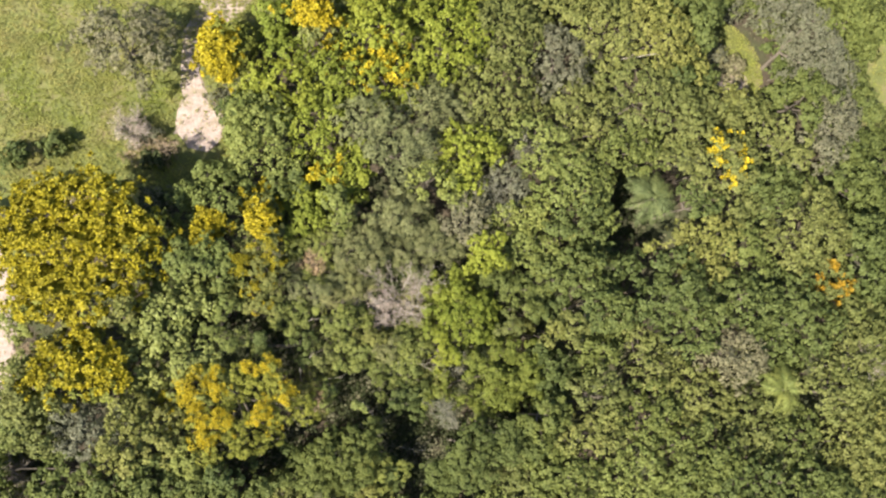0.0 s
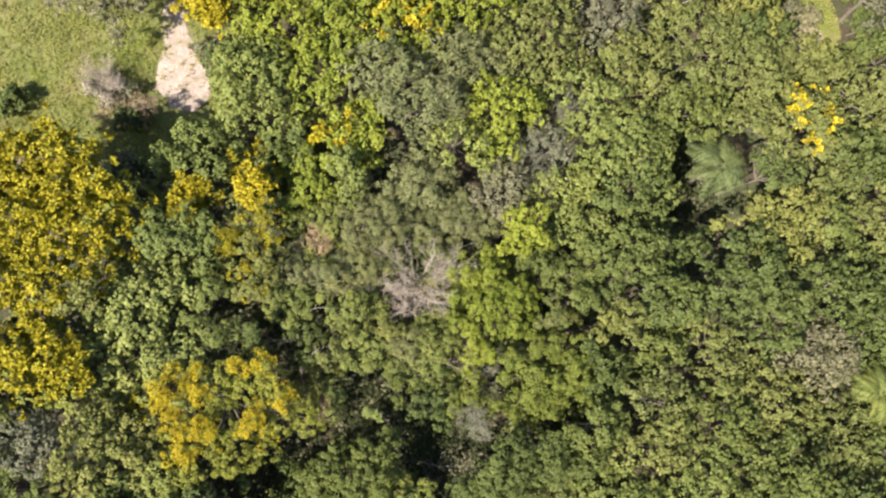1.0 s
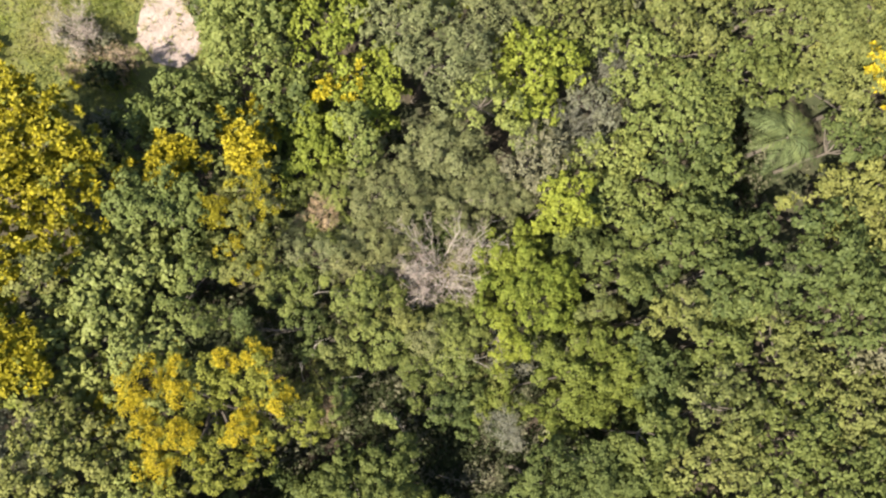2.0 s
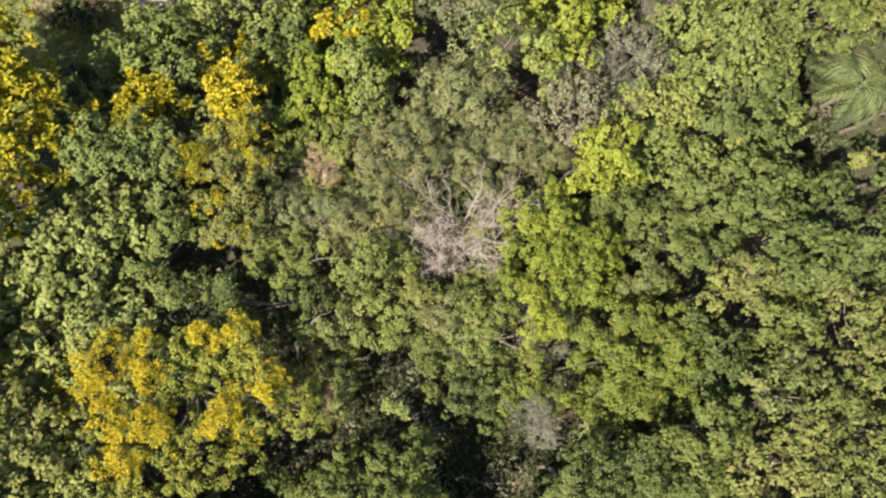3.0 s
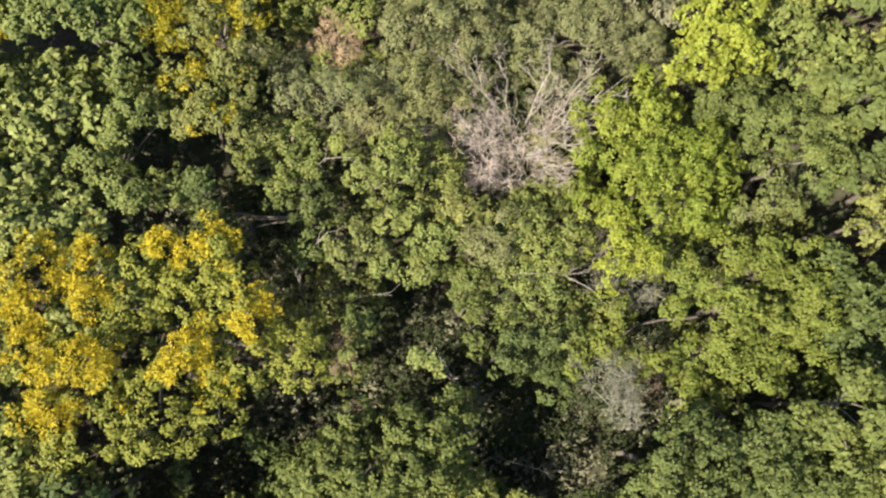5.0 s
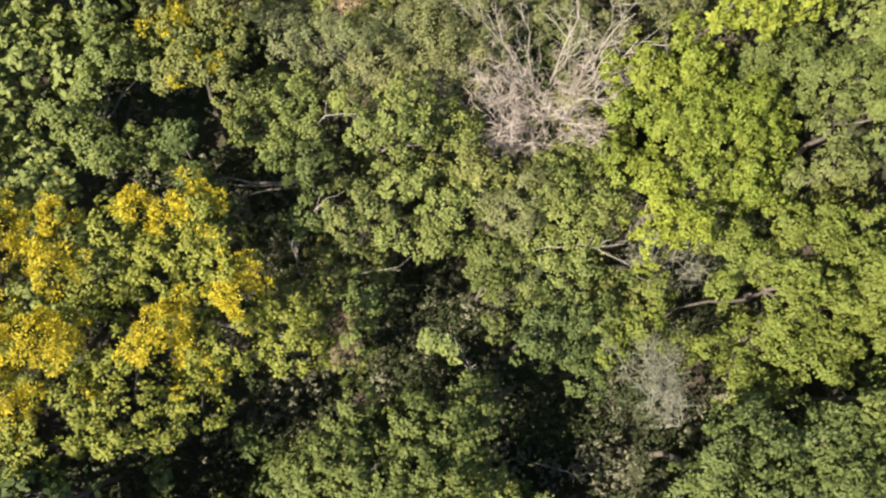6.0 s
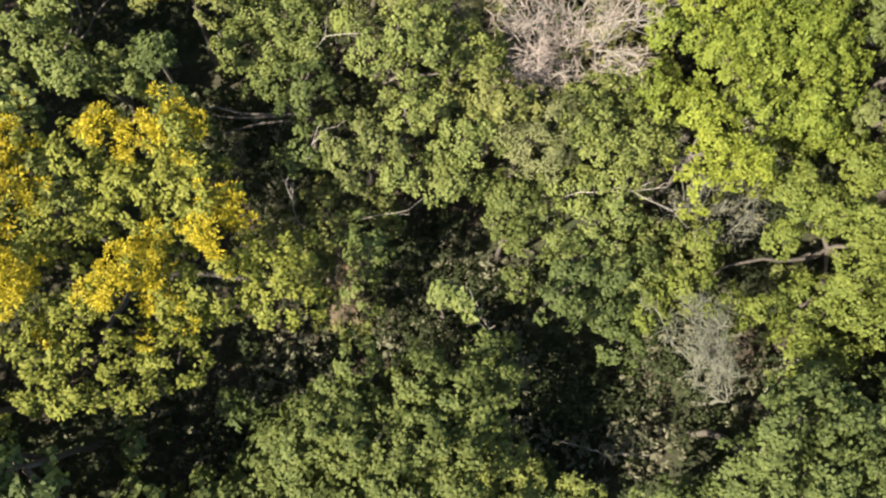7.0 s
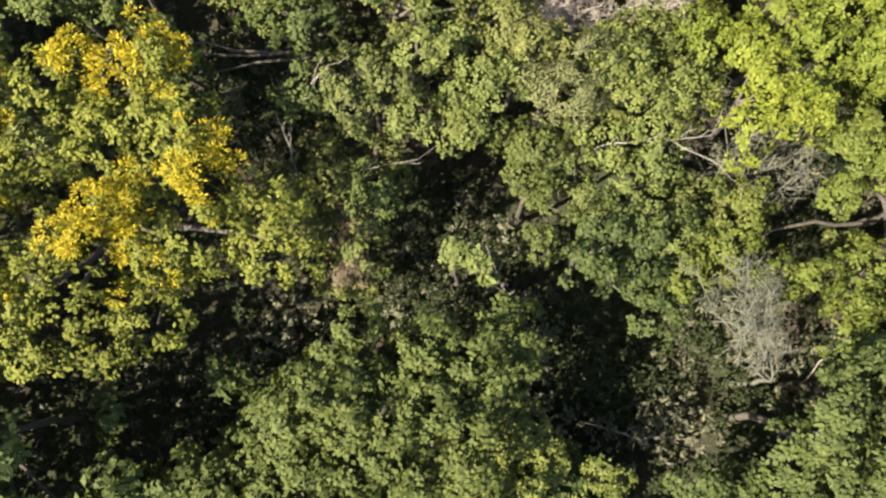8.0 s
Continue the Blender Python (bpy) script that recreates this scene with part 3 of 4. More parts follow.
tree("grey", -13.30, 20.10, 4.60, 3.30, 2.80, label="wide grey-brown half-bare tree standing in the meadow")
tree("green", -19.66, 13.31, 1.50, 0.95, 0.75, sparse=0.7)
tree("green", -17.53, 14.20, 1.30, 0.90, 0.70, sparse=0.7)
tree("grey", -12.73, 15.09, 1.20, 1.44, 1.00)
tree("golden", -6.90, 20.10, 3.80, 2.20, 2.10, toward=190, bloom=0.4, label="rounded shrub with yellow blossom along one flank")
stand("light", -7.90, 10.02, 4.93, 2.58, 2.38)
stand("lime", -3.47, 20.75, 5.62, 2.02, 2.09)
stand("lime", -0.31, 18.21, 5.46, 2.11, 2.18)
stand("lime", 2.88, 18.19, 5.44, 2.07, 2.14)
stand("olive", -1.67, 21.44, 6.54, 1.41, 1.41)
stand("lime", -3.07, 17.68, 5.08, 1.90, 2.08)
stand("lime", 7.05, 21.36, 5.94, 3.12, 2.76)
stand("lime", 2.23, 21.37, 6.51, 1.97, 1.79)
stand("olive", 11.12, 21.66, 5.59, 2.62, 2.25)
stand("grey", 15.26, 20.17, 5.48, 2.09, 2.28)
stand("olive", 18.74, 22.65, 5.80, 2.92, 2.33)
stand("olive", 22.62, 22.53, 6.17, 2.57, 2.37)
stand("green", 26.77, 24.04, 5.76, 2.51, 1.82)
stand("grey", 34.45, 22.53, 6.79, 3.00, 3.74)
stand("grey", 36.2, 16.15, 5.80, 2.47, 2.68)
stand("olive", 31.95, 15.56, 6.32, 2.23, 2.02)
stand("green", 38.31, 12.41, 5.23, 2.48, 2.89)
stand("lime", -1.72, 14.88, 5.87, 2.07, 1.90)
stand("light", -4.75, 14.04, 6.05, 1.70, 1.87)
stand("feather", 1.28, 15.08, 6.88, 1.89, 1.72)
stand("feather", 5.75, 15.95, 5.33, 2.70, 2.16)
stand("olive", 10.36, 17.72, 5.19, 2.77, 2.59)
stand("olive", 16.27, 16.47, 5.11, 2.84, 2.65)
stand("olive", 20.91, 17.49, 6.57, 2.32, 2.32)
stand("green", 19.79, 14.24, 5.66, 2.10, 1.91)
stand("olive", 23.52, 16.63, 6.17, 2.13, 1.74)
stand("lime", 0.31, 12.09, 5.32, 2.08, 1.73)
stand("feather", 3.00, 13.05, 6.70, 2.25, 1.73)
stand("lime", 7.90, 13.26, 5.83, 2.52, 2.16)
stand("light", 12.91, 13.63, 5.79, 2.22, 2.22)
stand("light", 15.12, 11.02, 6.32, 2.22, 2.41)
stand("grey", 10.56, 11.72, 5.52, 1.64, 1.46)
stand("olive", 25.9, 12.9, 6.9, 3.22, 2.35)
stand("green", 31.04, 11.40, 5.55, 2.20, 2.00)
stand("orange", 33.52, 8.59, 6.51, 2.80, 2.40)
stand("orange", 35.39, 4.56, 5.16, 1.80, 2.00)
stand("green", 37.61, 6.99, 6.54, 1.83, 2.44)
stand("green", 32.55, 2.21, 5.98, 2.75, 2.75)
stand("olive", 36.78, 0.55, 5.90, 1.99, 2.39)
stand("olive", 34.48, -2.89, 6.29, 2.34, 1.95)
stand("olive", 35.39, -6.75, 5.67, 2.33, 2.52)
stand("green", 30.90, -6.50, 5.09, 2.28, 2.28)
stand("light", 28.31, 6.95, 5.14, 2.73, 2.34)
stand("olive", 24.39, 7.33, 6.57, 2.68, 2.30)
stand("green", 27.48, 3.07, 6.57, 2.88, 2.31)
stand("green", 21.26, 4.52, 7.35, 2.56, 2.01)
stand("grey", 25.89, 0.06, 6.47, 2.65, 2.08)
stand("green", 23.41, 1.62, 6.67, 2.25, 1.88)
stand("olive", 27.52, -5.21, 5.27, 2.63, 2.44)
stand("orange", 23.60, -2.80, 5.58, 2.58, 2.21)
stand("green", 23.08, -6.40, 6.66, 2.56, 2.01)
stand("green", 19.72, -4.10, 5.99, 2.36, 2.18)
stand("olive", 20.28, -0.51, 5.60, 2.38, 2.02)
stand("green", 27.20, -8.47, 5.95, 2.23, 1.68)
stand("light", 19.06, -7.58, 5.90, 2.51, 1.97)
stand("green", 31.44, -9.48, 6.56, 2.65, 1.70)
stand("grey", -14.52, -3.20, 5.45, 1.89, 1.52)
stand("olive", -11.94, -3.78, 6.20, 2.16, 1.85)
stand("olive", -16.72, -3.52, 5.59, 1.35, 1.20)
stand("green", -14.99, -5.67, 5.44, 2.41, 1.51)
stand("green", -11.60, -6.05, 5.46, 1.99, 1.38)
stand("green", -8.07, -6.43, 5.50, 2.19, 1.41)
stand("olive", -16.83, -0.85, 6.41, 1.15, 1.21)
stand("pale", -10.01, 2.95, 5.31, 3.02, 2.39)
stand("pale", -11.83, 0.49, 4.86, 1.90, 1.74)
stand("pale", -9.03, 0.40, 6.18, 1.89, 1.42)
stand("olive", -13.03, 3.65, 6.12, 1.89, 1.26)
stand("light", -8.46, 6.38, 6.33, 1.82, 1.29)
stand("olive", -5.08, 8.58, 5.23, 1.34, 1.45)
stand("olive", -4.80, 5.76, 6.46, 1.41, 1.30)
stand("olive", -5.16, 3.65, 6.06, 1.28, 1.28)
stand("lime", -2.21, 9.01, 5.06, 1.60, 1.38)
stand("light", -0.37, 9.13, 6.26, 1.28, 1.40)
stand("feather", 3.39, 8.98, 5.53, 2.13, 1.42)
stand("feather", 5.05, 7.33, 5.23, 2.13, 1.30)
stand("feather", 0.56, 6.78, 5.83, 1.74, 1.16)
stand("light", -1.84, 6.76, 5.25, 1.38, 1.15)
stand("grey", 7.87, 9.06, 5.59, 1.58, 1.10)
stand("light", 5.43, 11.35, 6.43, 1.70, 1.21)
stand("grey", 11.07, 12.57, 5.46, 1.27, 1.27)
stand("light", 12.20, 9.69, 5.56, 2.14, 1.51)
stand("lime", 9.00, 7.06, 6.40, 0.92, 1.09)
stand("light", 12.25, 7.09, 5.07, 2.11, 1.19)
stand("green", 14.84, 9.24, 6.38, 1.91, 1.65)
stand("green", 15.23, 5.33, 6.47, 1.86, 1.49)
stand("green", 11.23, 4.53, 5.31, 1.94, 1.33)
stand("green", 13.16, 3.30, 5.40, 1.94, 1.34)
stand("olive", 14.46, 1.85, 6.74, 1.59, 1.22)
stand("green", 16.91, 2.83, 6.91, 1.74, 1.74)
stand("feather", -1.74, 4.36, 5.84, 1.57, 1.12)
stand("light", -2.82, 2.80, 4.74, 1.33, 1.22)
stand("light", -0.36, 2.83, 5.66, 1.36, 1.36)
stand("green", -2.58, 1.49, 5.49, 1.23, 1.12)
stand("olive", -1.16, 0.87, 4.09, 1.04, 1.16)
stand("lime", 6.50, 4.50, 5.72, 1.30, 0.80)
stand("lime", 7.32, 2.54, 5.83, 1.92, 1.30)
stand("lime", 6.17, 0.55, 6.09, 1.30, 0.84)
stand("lime2", 9.99, -0.96, 5.59, 2.94, 1.86)
stand("olive", 10.43, 1.97, 5.92, 0.87, 0.55)
stand("light", -0.78, 0.85, 3.25, 0.98, 0.98)
stand("light", -0.28, 2.42, 5.77, 1.30, 1.22)
stand("feather", -0.34, 4.09, 5.63, 1.38, 0.92)
stand("light", -2.53, 2.05, 5.24, 0.91, 1.21)
stand("olive", -1.52, -1.11, 4.39, 0.97, 0.89)
stand("light", 4.24, -0.87, 4.45, 1.13, 0.73)
stand("green", 2.25, -0.94, 4.22, 0.71, 0.95)
stand("green", 3.37, -2.35, 4.92, 1.14, 0.84)
stand("green", -0.16, -5.14, 5.71, 2.30, 1.29)
stand("green", 7.29, -5.23, 6.05, 1.48, 1.33)
stand("green", 10.05, -4.93, 5.72, 1.65, 1.05)
stand("light", 2.41, -5.63, 4.13, 1.11, 0.95)
stand("green", 11.97, -3.59, 6.42, 1.07, 0.92)
stand("green", 11.49, 2.99, 6.10, 1.28, 0.96)
stand("light", -7.21, 2.30, 5.87, 0.98, 1.55)
stand("pale", -8.84, 2.65, 5.80, 1.05, 1.25)
stand("pale", -8.86, 0.77, 7.00, 0.95, 0.82)
stand("light", -6.66, -5.41, 5.80, 0.65, 0.59)
stand("light", -8.39, -5.25, 5.80, 1.25, 0.85)
tree("green", -4.98, 1.70, 6.13, 0.34, 0.31)
tree("golden", -6.17, -2.10, 6.30, 4.55, 3.56, label="spreading tree with yellow blossom over olive-green boughs", lobes=(
    (-2.53, 1.36, -0.76, 0.76, 0.95), (-2.65, 0.26, -0.79, 0.59, 0.9), (-1.36, 2.02, -0.80, 0.40, 0.6), (-1.13, 0.84, -0.64, 0.44, 0.95), (-1.07, -0.74, -0.37, 0.57, 1), (-2.05, -0.75, -0.67, 0.67, 0.8), (-1.96, -2.02, -0.92, 0.62, 0.8), (0.46, 2.05, -0.44, 0.44, 0.9), (-0.07, 1.85, -0.62, 0.52, 0.04), (1.42, 2.20, -0.27, 0.37, 0.55), (1.87, 2.14, -0.34, 0.44, 0.7), (1.60, 1.42, -0.85, 0.65, 0.04), (2.34, 1.20, -0.57, 0.57, 0.04), (2.59, 0.40, -0.52, 0.52, 0.85), (1.19, -0.77, -0.47, 0.67, 0.85), (1.52, -0.07, -0.74, 0.44, 0.7), (-0.28, 0.39, -1.02, 0.72, 0.04), (-0.22, -0.58, -0.86, 0.86, 0.04), (2.55, -0.47, -0.82, 0.72, 0.04), (3.72, -0.52, -0.93, 0.83, 0), (-0.95, -2.15, -1.16, 1.06, 0.04), (0.41, -1.88, -1.25, 1.15, 0.04), (1.82, -2.01, -1.29, 0.89, 0), (-1.61, -2.77, -1.29, 0.79, 0.04), (0.85, 0.78, -1.03, 0.63, 0), (1.05, 1.13, -0.95, 0.65, 0.04), (1.88, 0.43, -0.77, 0.57, 0.04), (0.41, 1.27, -1.00, 0.60, 0), (1.79, -0.69, -0.90, 0.60, 0.04)))
tree("golden", -14.64, 7.18, 6.60, 4.81, 4.29, label="large tree covered all over in golden yellow blossom", lobes=(
    (-2.36, 1.56, -1.59, 1.59, 0.95), (-1.03, 2.65, -1.14, 1.14, 0.9), (0.43, 2.99, -1.08, 1.08, 0.9), (1.46, 2.71, -1.15, 0.95, 0.7), (-2.57, -0.65, -1.65, 1.65, 0.95), (-0.83, -0.35, -1.55, 1.75, 0.95), (1.05, 1.09, -1.33, 1.43, 0.9), (2.54, 1.75, -1.21, 1.21, 0.9), (0.94, -0.98, -1.53, 1.53, 0.9), (2.70, -0.32, -1.53, 1.33, 0.7), (3.73, 0.83, -1.48, 1.08, 0.45), (-1.39, -2.53, -1.79, 1.59, 0.9), (0.36, -2.86, -1.73, 1.43, 0.8), (-2.48, -3.15, -1.54, 1.14, 0.8), (-3.43, 0.58, -1.34, 1.14, 0.9), (2.24, -2.22, -1.87, 1.27, 0.35)))
tree("golden", -14.91, 0.27, 5.60, 2.91, 2.28, label="small tree with yellow blossom on olive-green foliage", lobes=(
    (-1.19, 0.20, -0.95, 0.95, 0.9), (-0.20, 0.32, -1.02, 1.02, 0.8), (-0.73, -0.74, -0.95, 0.95, 0.7), (0.81, 0.60, -0.99, 0.89, 0.6), (1.57, -0.36, -1.02, 1.02, 0.85), (0.42, -0.94, -1.02, 1.02, 0.4), (2.02, -1.32, -1.09, 0.89, 0.2), (-1.77, -0.86, -1.13, 0.83, 0.6), (0.48, 1.71, -0.87, 0.57, 0.8)))
dead_tree(4.04, 3.81, 5.8, 2.3, (-0.25, 0.25), seed=3, label="dead leafless tree with tangled pinkish-grey branches")
dead_tree(3.22, 2.95, 4.9, 1.5, (-0.9, 0.1), seed=8, label="fallen-looking dead branches bleached pale grey")
dead_tree(7.40, -4.55, 5.6, 0.85, (-1.9, 2.1), seed=5, green=0.5, label="dying upright shrub with grey-green bare twigs")
dead_tree(-14.87, 8.80, 7.4, 1.15, (0.0, 0.0), seed=11, label="leafless purplish-grey tree top among yellow blossom")
dead_tree(36.59, -1.44, 5.8, 1.7, (0.4, 0.3), seed=14, label="dead tree with bleached white limbs")
dead_tree(-14.27, -3.49, 4.6, 2.0, (0.0, 0.1), seed=17, green=0.6, label="half-dead bush of grey twigs with few leaves")
dead_tree(-12.66, 15.22, 1.6, 1.3, (-0.5, 0.2), seed=19, label="bleached dead branches lying in the grass")
dead_tree(12.21, 13.59, 5.6, 1.3, (0.1, 0.3), seed=23, green=0.5, label="thin grey tree with bare silvery twigs")
dead_tree(9.84, 10.18, 5.6, 1.6, (0.3, 0.2), seed=29, green=0.6, label="thin grey tree with bare silvery twigs")
dead_tree(6.89, -0.55, 4.6, 1.2, (-0.1, 0.5), seed=31, green=0.4, label="brown dry twiggy shrub with bare stems")
dead_tree(-19.46, -6.14, 2.6, 1.4, (0.2, 0.2), seed=37, label="bare dark shrub with pale dead twigs")
bare_stem(((-2.45, -1.57, 0.00), (-2.47, -0.95, 2.40), (-2.62, -0.54, 3.60), (-2.72, -0.29, 4.20), (-2.24, 0.30, 4.60), (-1.88, 0.69, 4.90)), 0.045, "crooked dead stem with pale bark")
bare_stem(((-1.46, -0.26, 0.00), (-2.18, -0.73, 3.00), (-1.11, -0.92, 3.90), (-0.17, -0.78, 4.30)), 0.030, "thin pale bare stem leaning through foliage")
bare_stem(((3.47, 0.47, 0.00), (3.39, -0.09, 3.60), (4.26, -0.09, 4.40), (5.36, -0.60, 4.60)), 0.040, "arching bare branch with pale bark")
bare_stem(((6.85, 0.69, 0.00), (4.06, -0.51, 4.00), (4.30, -0.23, 4.60), (5.18, -0.13, 4.80)), 0.030, "arching bare branch with pale bark")
bare_stem(((2.48, -3.72, 0.00), (2.05, -3.45, 1.80), (1.55, -3.00, 3.40), (1.25, -2.72, 4.50)), 0.070, "slender young tree stem with pale bark")
bare_stem(((2.55, -3.71, 0.00), (1.90, -3.25, 2.20), (1.40, -2.75, 3.60), (1.00, -2.40, 4.40)), 0.055, "slender young tree stem with pale bark")
bare_stem(((3.59, -5.42, 0.00), (4.16, -5.60, 0.90), (4.82, -5.80, 1.20), (5.56, -5.75, 1.40)), 0.050, "fallen grey branch lying in undergrowth")
bare_stem(((8.98, -4.58, 0.00), (9.03, -3.95, 1.20), (9.29, -3.47, 1.90), (9.74, -3.01, 2.40)), 0.040, "leaning grey dead branch over undergrowth")
bare_stem(((-2.57, 3.88, 0.00), (-2.40, 2.63, 4.20), (-2.03, 2.68, 4.90), (-1.17, 2.68, 5.20)), 0.035, "pale bare twig above the leaves")
bare_stem(((4.05, -1.33, 0.00), (3.39, -1.10, 2.50), (2.95, -0.81, 3.60)), 0.050, "pale broken stem in shade")
bare_stem(((5.15, 19.94, 0.00), (4.02, 17.79, 4.60), (4.01, 16.08, 6.30)), 0.050, "pale bare twig above the leaves")
bare_stem(((23.51, 22.39, 0.00), (19.53, 20.45, 4.80), (21.37, 20.42, 6.20)), 0.060, "pale bare twig above the leaves")
tree("pale", 1.00, -2.50, 4.70, 0.48, 0.38, label="slender young tree with a tuft of pale leaves")
tree("pale", 1.50, -2.75, 4.40, 0.36, 0.31, label="slender young tree with a tuft of pale leaves")
tree("pale", 2.37, -3.66, 2.90, 0.56, 0.40)
tree("pale", 2.56, -4.33, 3.20, 0.54, 0.54)
tree("dry", -1.55, -1.85, 3.00, 0.60, 0.60)
tree("dry", -1.43, -2.61, 2.60, 0.40, 0.45)
tree("dry", -1.78, 6.18, 5.20, 0.94, 0.78)
tree("dry", -17.96, 1.01, 1.60, 1.33, 1.00)
tree("dry", -11.89, 13.99, 1.00, 1.80, 0.94)
tree("grey", -6.75, 17.75, 0.90, 1.70, 0.95, label="low grey-green heathy shrub beside the sand track")
palm(21.40, 10.60, 5.2, 2.5)
palm(30.38, -2.76, 5.2, 2.3, bright=True)
stand("light", 0.67, 0.30, 5.00, 1.37, 0.91)
stand("feather", 2.35, 0.75, 5.20, 1.43, 0.91)
stand("light", 3.95, 1.00, 5.10, 1.27, 1.04)
stand("olive", 1.73, 1.65, 5.40, 1.36, 0.79)
stand("light", -0.31, 1.48, 5.50, 1.06, 0.89)
stand("feather", 4.53, -0.06, 4.90, 0.99, 0.70)
stand("light", 3.05, -0.80, 4.70, 0.98, 0.58)
stand("olive", -1.16, 0.43, 5.00, 1.02, 0.91)
stand("green", 3.77, -2.64, 4.20, 1.00, 0.70)
stand("green", 2.40, -2.90, 3.90, 0.71, 0.53)
stand("light", -1.25, -1.47, 4.50, 0.87, 0.66)
stand("olive", -2.05, -2.15, 3.20, 0.66, 0.66)
stand("green", 16.11, 3.21, 6.41, 2.18, 1.81)
stand("green", 18.93, 5.04, 5.42, 2.23, 1.85)
stand("green", 16.96, 0.31, 5.36, 2.35, 1.81)
stand("olive", 16.09, -2.34, 6.45, 1.87, 1.62)
stand("olive", 16.68, -5.35, 5.94, 2.14, 1.86)
stand("green", 14.80, -7.65, 5.44, 1.76, 1.41)
stand("green", 13.10, -0.64, 5.25, 1.42, 1.42)
stand("green", 12.41, 4.59, 5.93, 1.21, 0.97)
stand("olive", 13.09, 1.42, 6.62, 0.96, 0.80)
stand("green", 23.76, 10.05, 6.53, 2.12, 1.54)
stand("olive", 28.14, 9.73, 5.54, 1.96, 1.77)
stand("green", 34.16, 18.42, 6.49, 2.26, 2.47)
stand("green", 37.90, 25.03, 6.80, 2.55, 1.70)
# dark bushes added round the palm, their colour stands in for the gap's shade
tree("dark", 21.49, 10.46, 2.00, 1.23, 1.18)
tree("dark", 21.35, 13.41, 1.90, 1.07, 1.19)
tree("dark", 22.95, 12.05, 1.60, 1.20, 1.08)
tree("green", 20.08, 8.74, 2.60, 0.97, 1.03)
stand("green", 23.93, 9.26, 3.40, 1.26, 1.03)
# dark bushes added over lit ground, in place of shade between crowns
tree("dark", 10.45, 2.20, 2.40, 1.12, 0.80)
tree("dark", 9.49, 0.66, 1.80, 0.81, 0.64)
stand("olive", 11.73, 1.81, 4.00, 0.89, 0.82)
tree("grey", 28.98, 23.02, 1.40, 2.11, 1.58)
tree("grey", 31.15, 22.41, 1.20, 1.33, 1.33)
tree("dry", 30.20, 19.60, 0.70, 1.10, 0.80)
tree("green", 34.90, 21.60, 2.40, 1.20, 1.10)
tree("green", 35.40, 23.60, 2.20, 1.20, 1.20)
tree("green", 34.70, 25.40, 2.00, 1.10, 1.10)
tree("green", 34.60, 19.60, 2.30, 1.10, 1.10)
tree("grey", 36.60, 22.40, 2.50, 1.20, 1.30)
# dark bushes added as the black shade beside the east clearing
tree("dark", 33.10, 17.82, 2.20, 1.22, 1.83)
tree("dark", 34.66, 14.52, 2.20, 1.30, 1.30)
tree("olive", 9.45, -1.61, 2.60, 0.59, 0.48)
stand("grey", -12.60, 11.90, 3.40, 1.20, 0.90)
tree("dry", -10.70, 13.90, 1.90, 0.60, 0.80)
tree("dark", -11.50, 13.20, 1.50, 0.90, 0.60)

stand("golden", -6.90, -4.20, 5.20, 1.30, 0.90)
stand("grey", -5.00, -4.50, 4.80, 1.00, 0.70)
stand("green", -7.00, -6.00, 6.30, 1.30, 0.90)
tree("green", -3.40, -5.00, 3.40, 0.50, 0.45)


grow_stand()


# ---- clearing: sand and grass ----
def sand_material():
    m, nt, b = nodes_of("pale_sand")
    fine = ramp(nt, noise_tex(nt, 2.2, 9.0, 0.7), ((0.3, (0.22, 0.165, 0.135)), (0.5, (0.36, 0.28, 0.24)), (0.72, (0.46, 0.37, 0.32))))
    weed = ramp(nt, noise_tex(nt, 0.9, 6.0, 0.65), ((0.52, (0.0, 0.0, 0.0)), (0.66, (0.55, 0.55, 0.55))))
    nt.links.new(mix_rgb(nt, weed, fine, (0.24, 0.20, 0.10)), b.inputs["Base Color"])
    bump = nt.nodes.new("ShaderNodeBump")
    bump.inputs["Distance"].default_value = 0.08
    nt.links.new(noise_tex(nt, 6.0, 8.0, 0.65), bump.inputs["Height"])
    nt.links.new(bump.outputs[0], b.inputs["Normal"])
    b.inputs["Roughness"].default_value = 0.95
    return m


SAND = sand_material()


def sand_strip(name, line, label):
    """A strip of bare sand along a line of (x, y, half width), with ragged edges, draped on the ground."""
    p = np.array(line)
    s = np.linspace(0, len(p) - 1, len(p) * 12)
    c = np.stack([np.interp(s, np.arange(len(p)), p[:, k]) for k in range(3)], axis=1)
    d = unit(np.gradient(c[:, :2], axis=0))
    n = np.stack((-d[:, 1], d[:, 0]), axis=1)
    vs = []
    for k in range(len(c)):
        for a in range(-6, 7):
            w = c[k, 2] * a / 6
            if abs(a) == 6:
                w *= 1 + 0.55 * noise.noise((c[k, 0] * 1.3 + a, c[k, 1] * 1.3, 3.0))
            q = c[k, :2] + n[k] * w
            vs.append((q[0], q[1], rise(q[0], q[1]) + (0.045 if abs(a) < 6 else -0.03)))
    i, j = np.meshgrid(np.arange(len(c) - 1), np.arange(12), indexing="ij")
    q = (i * 13 + j).ravel()
    f = np.stack((q, q + 13, q + 14, q + 1), axis=1)
    return tagged(new(name, mesh_of(name, np.array(vs), f, SAND, True)), label, "path", kind="structure")


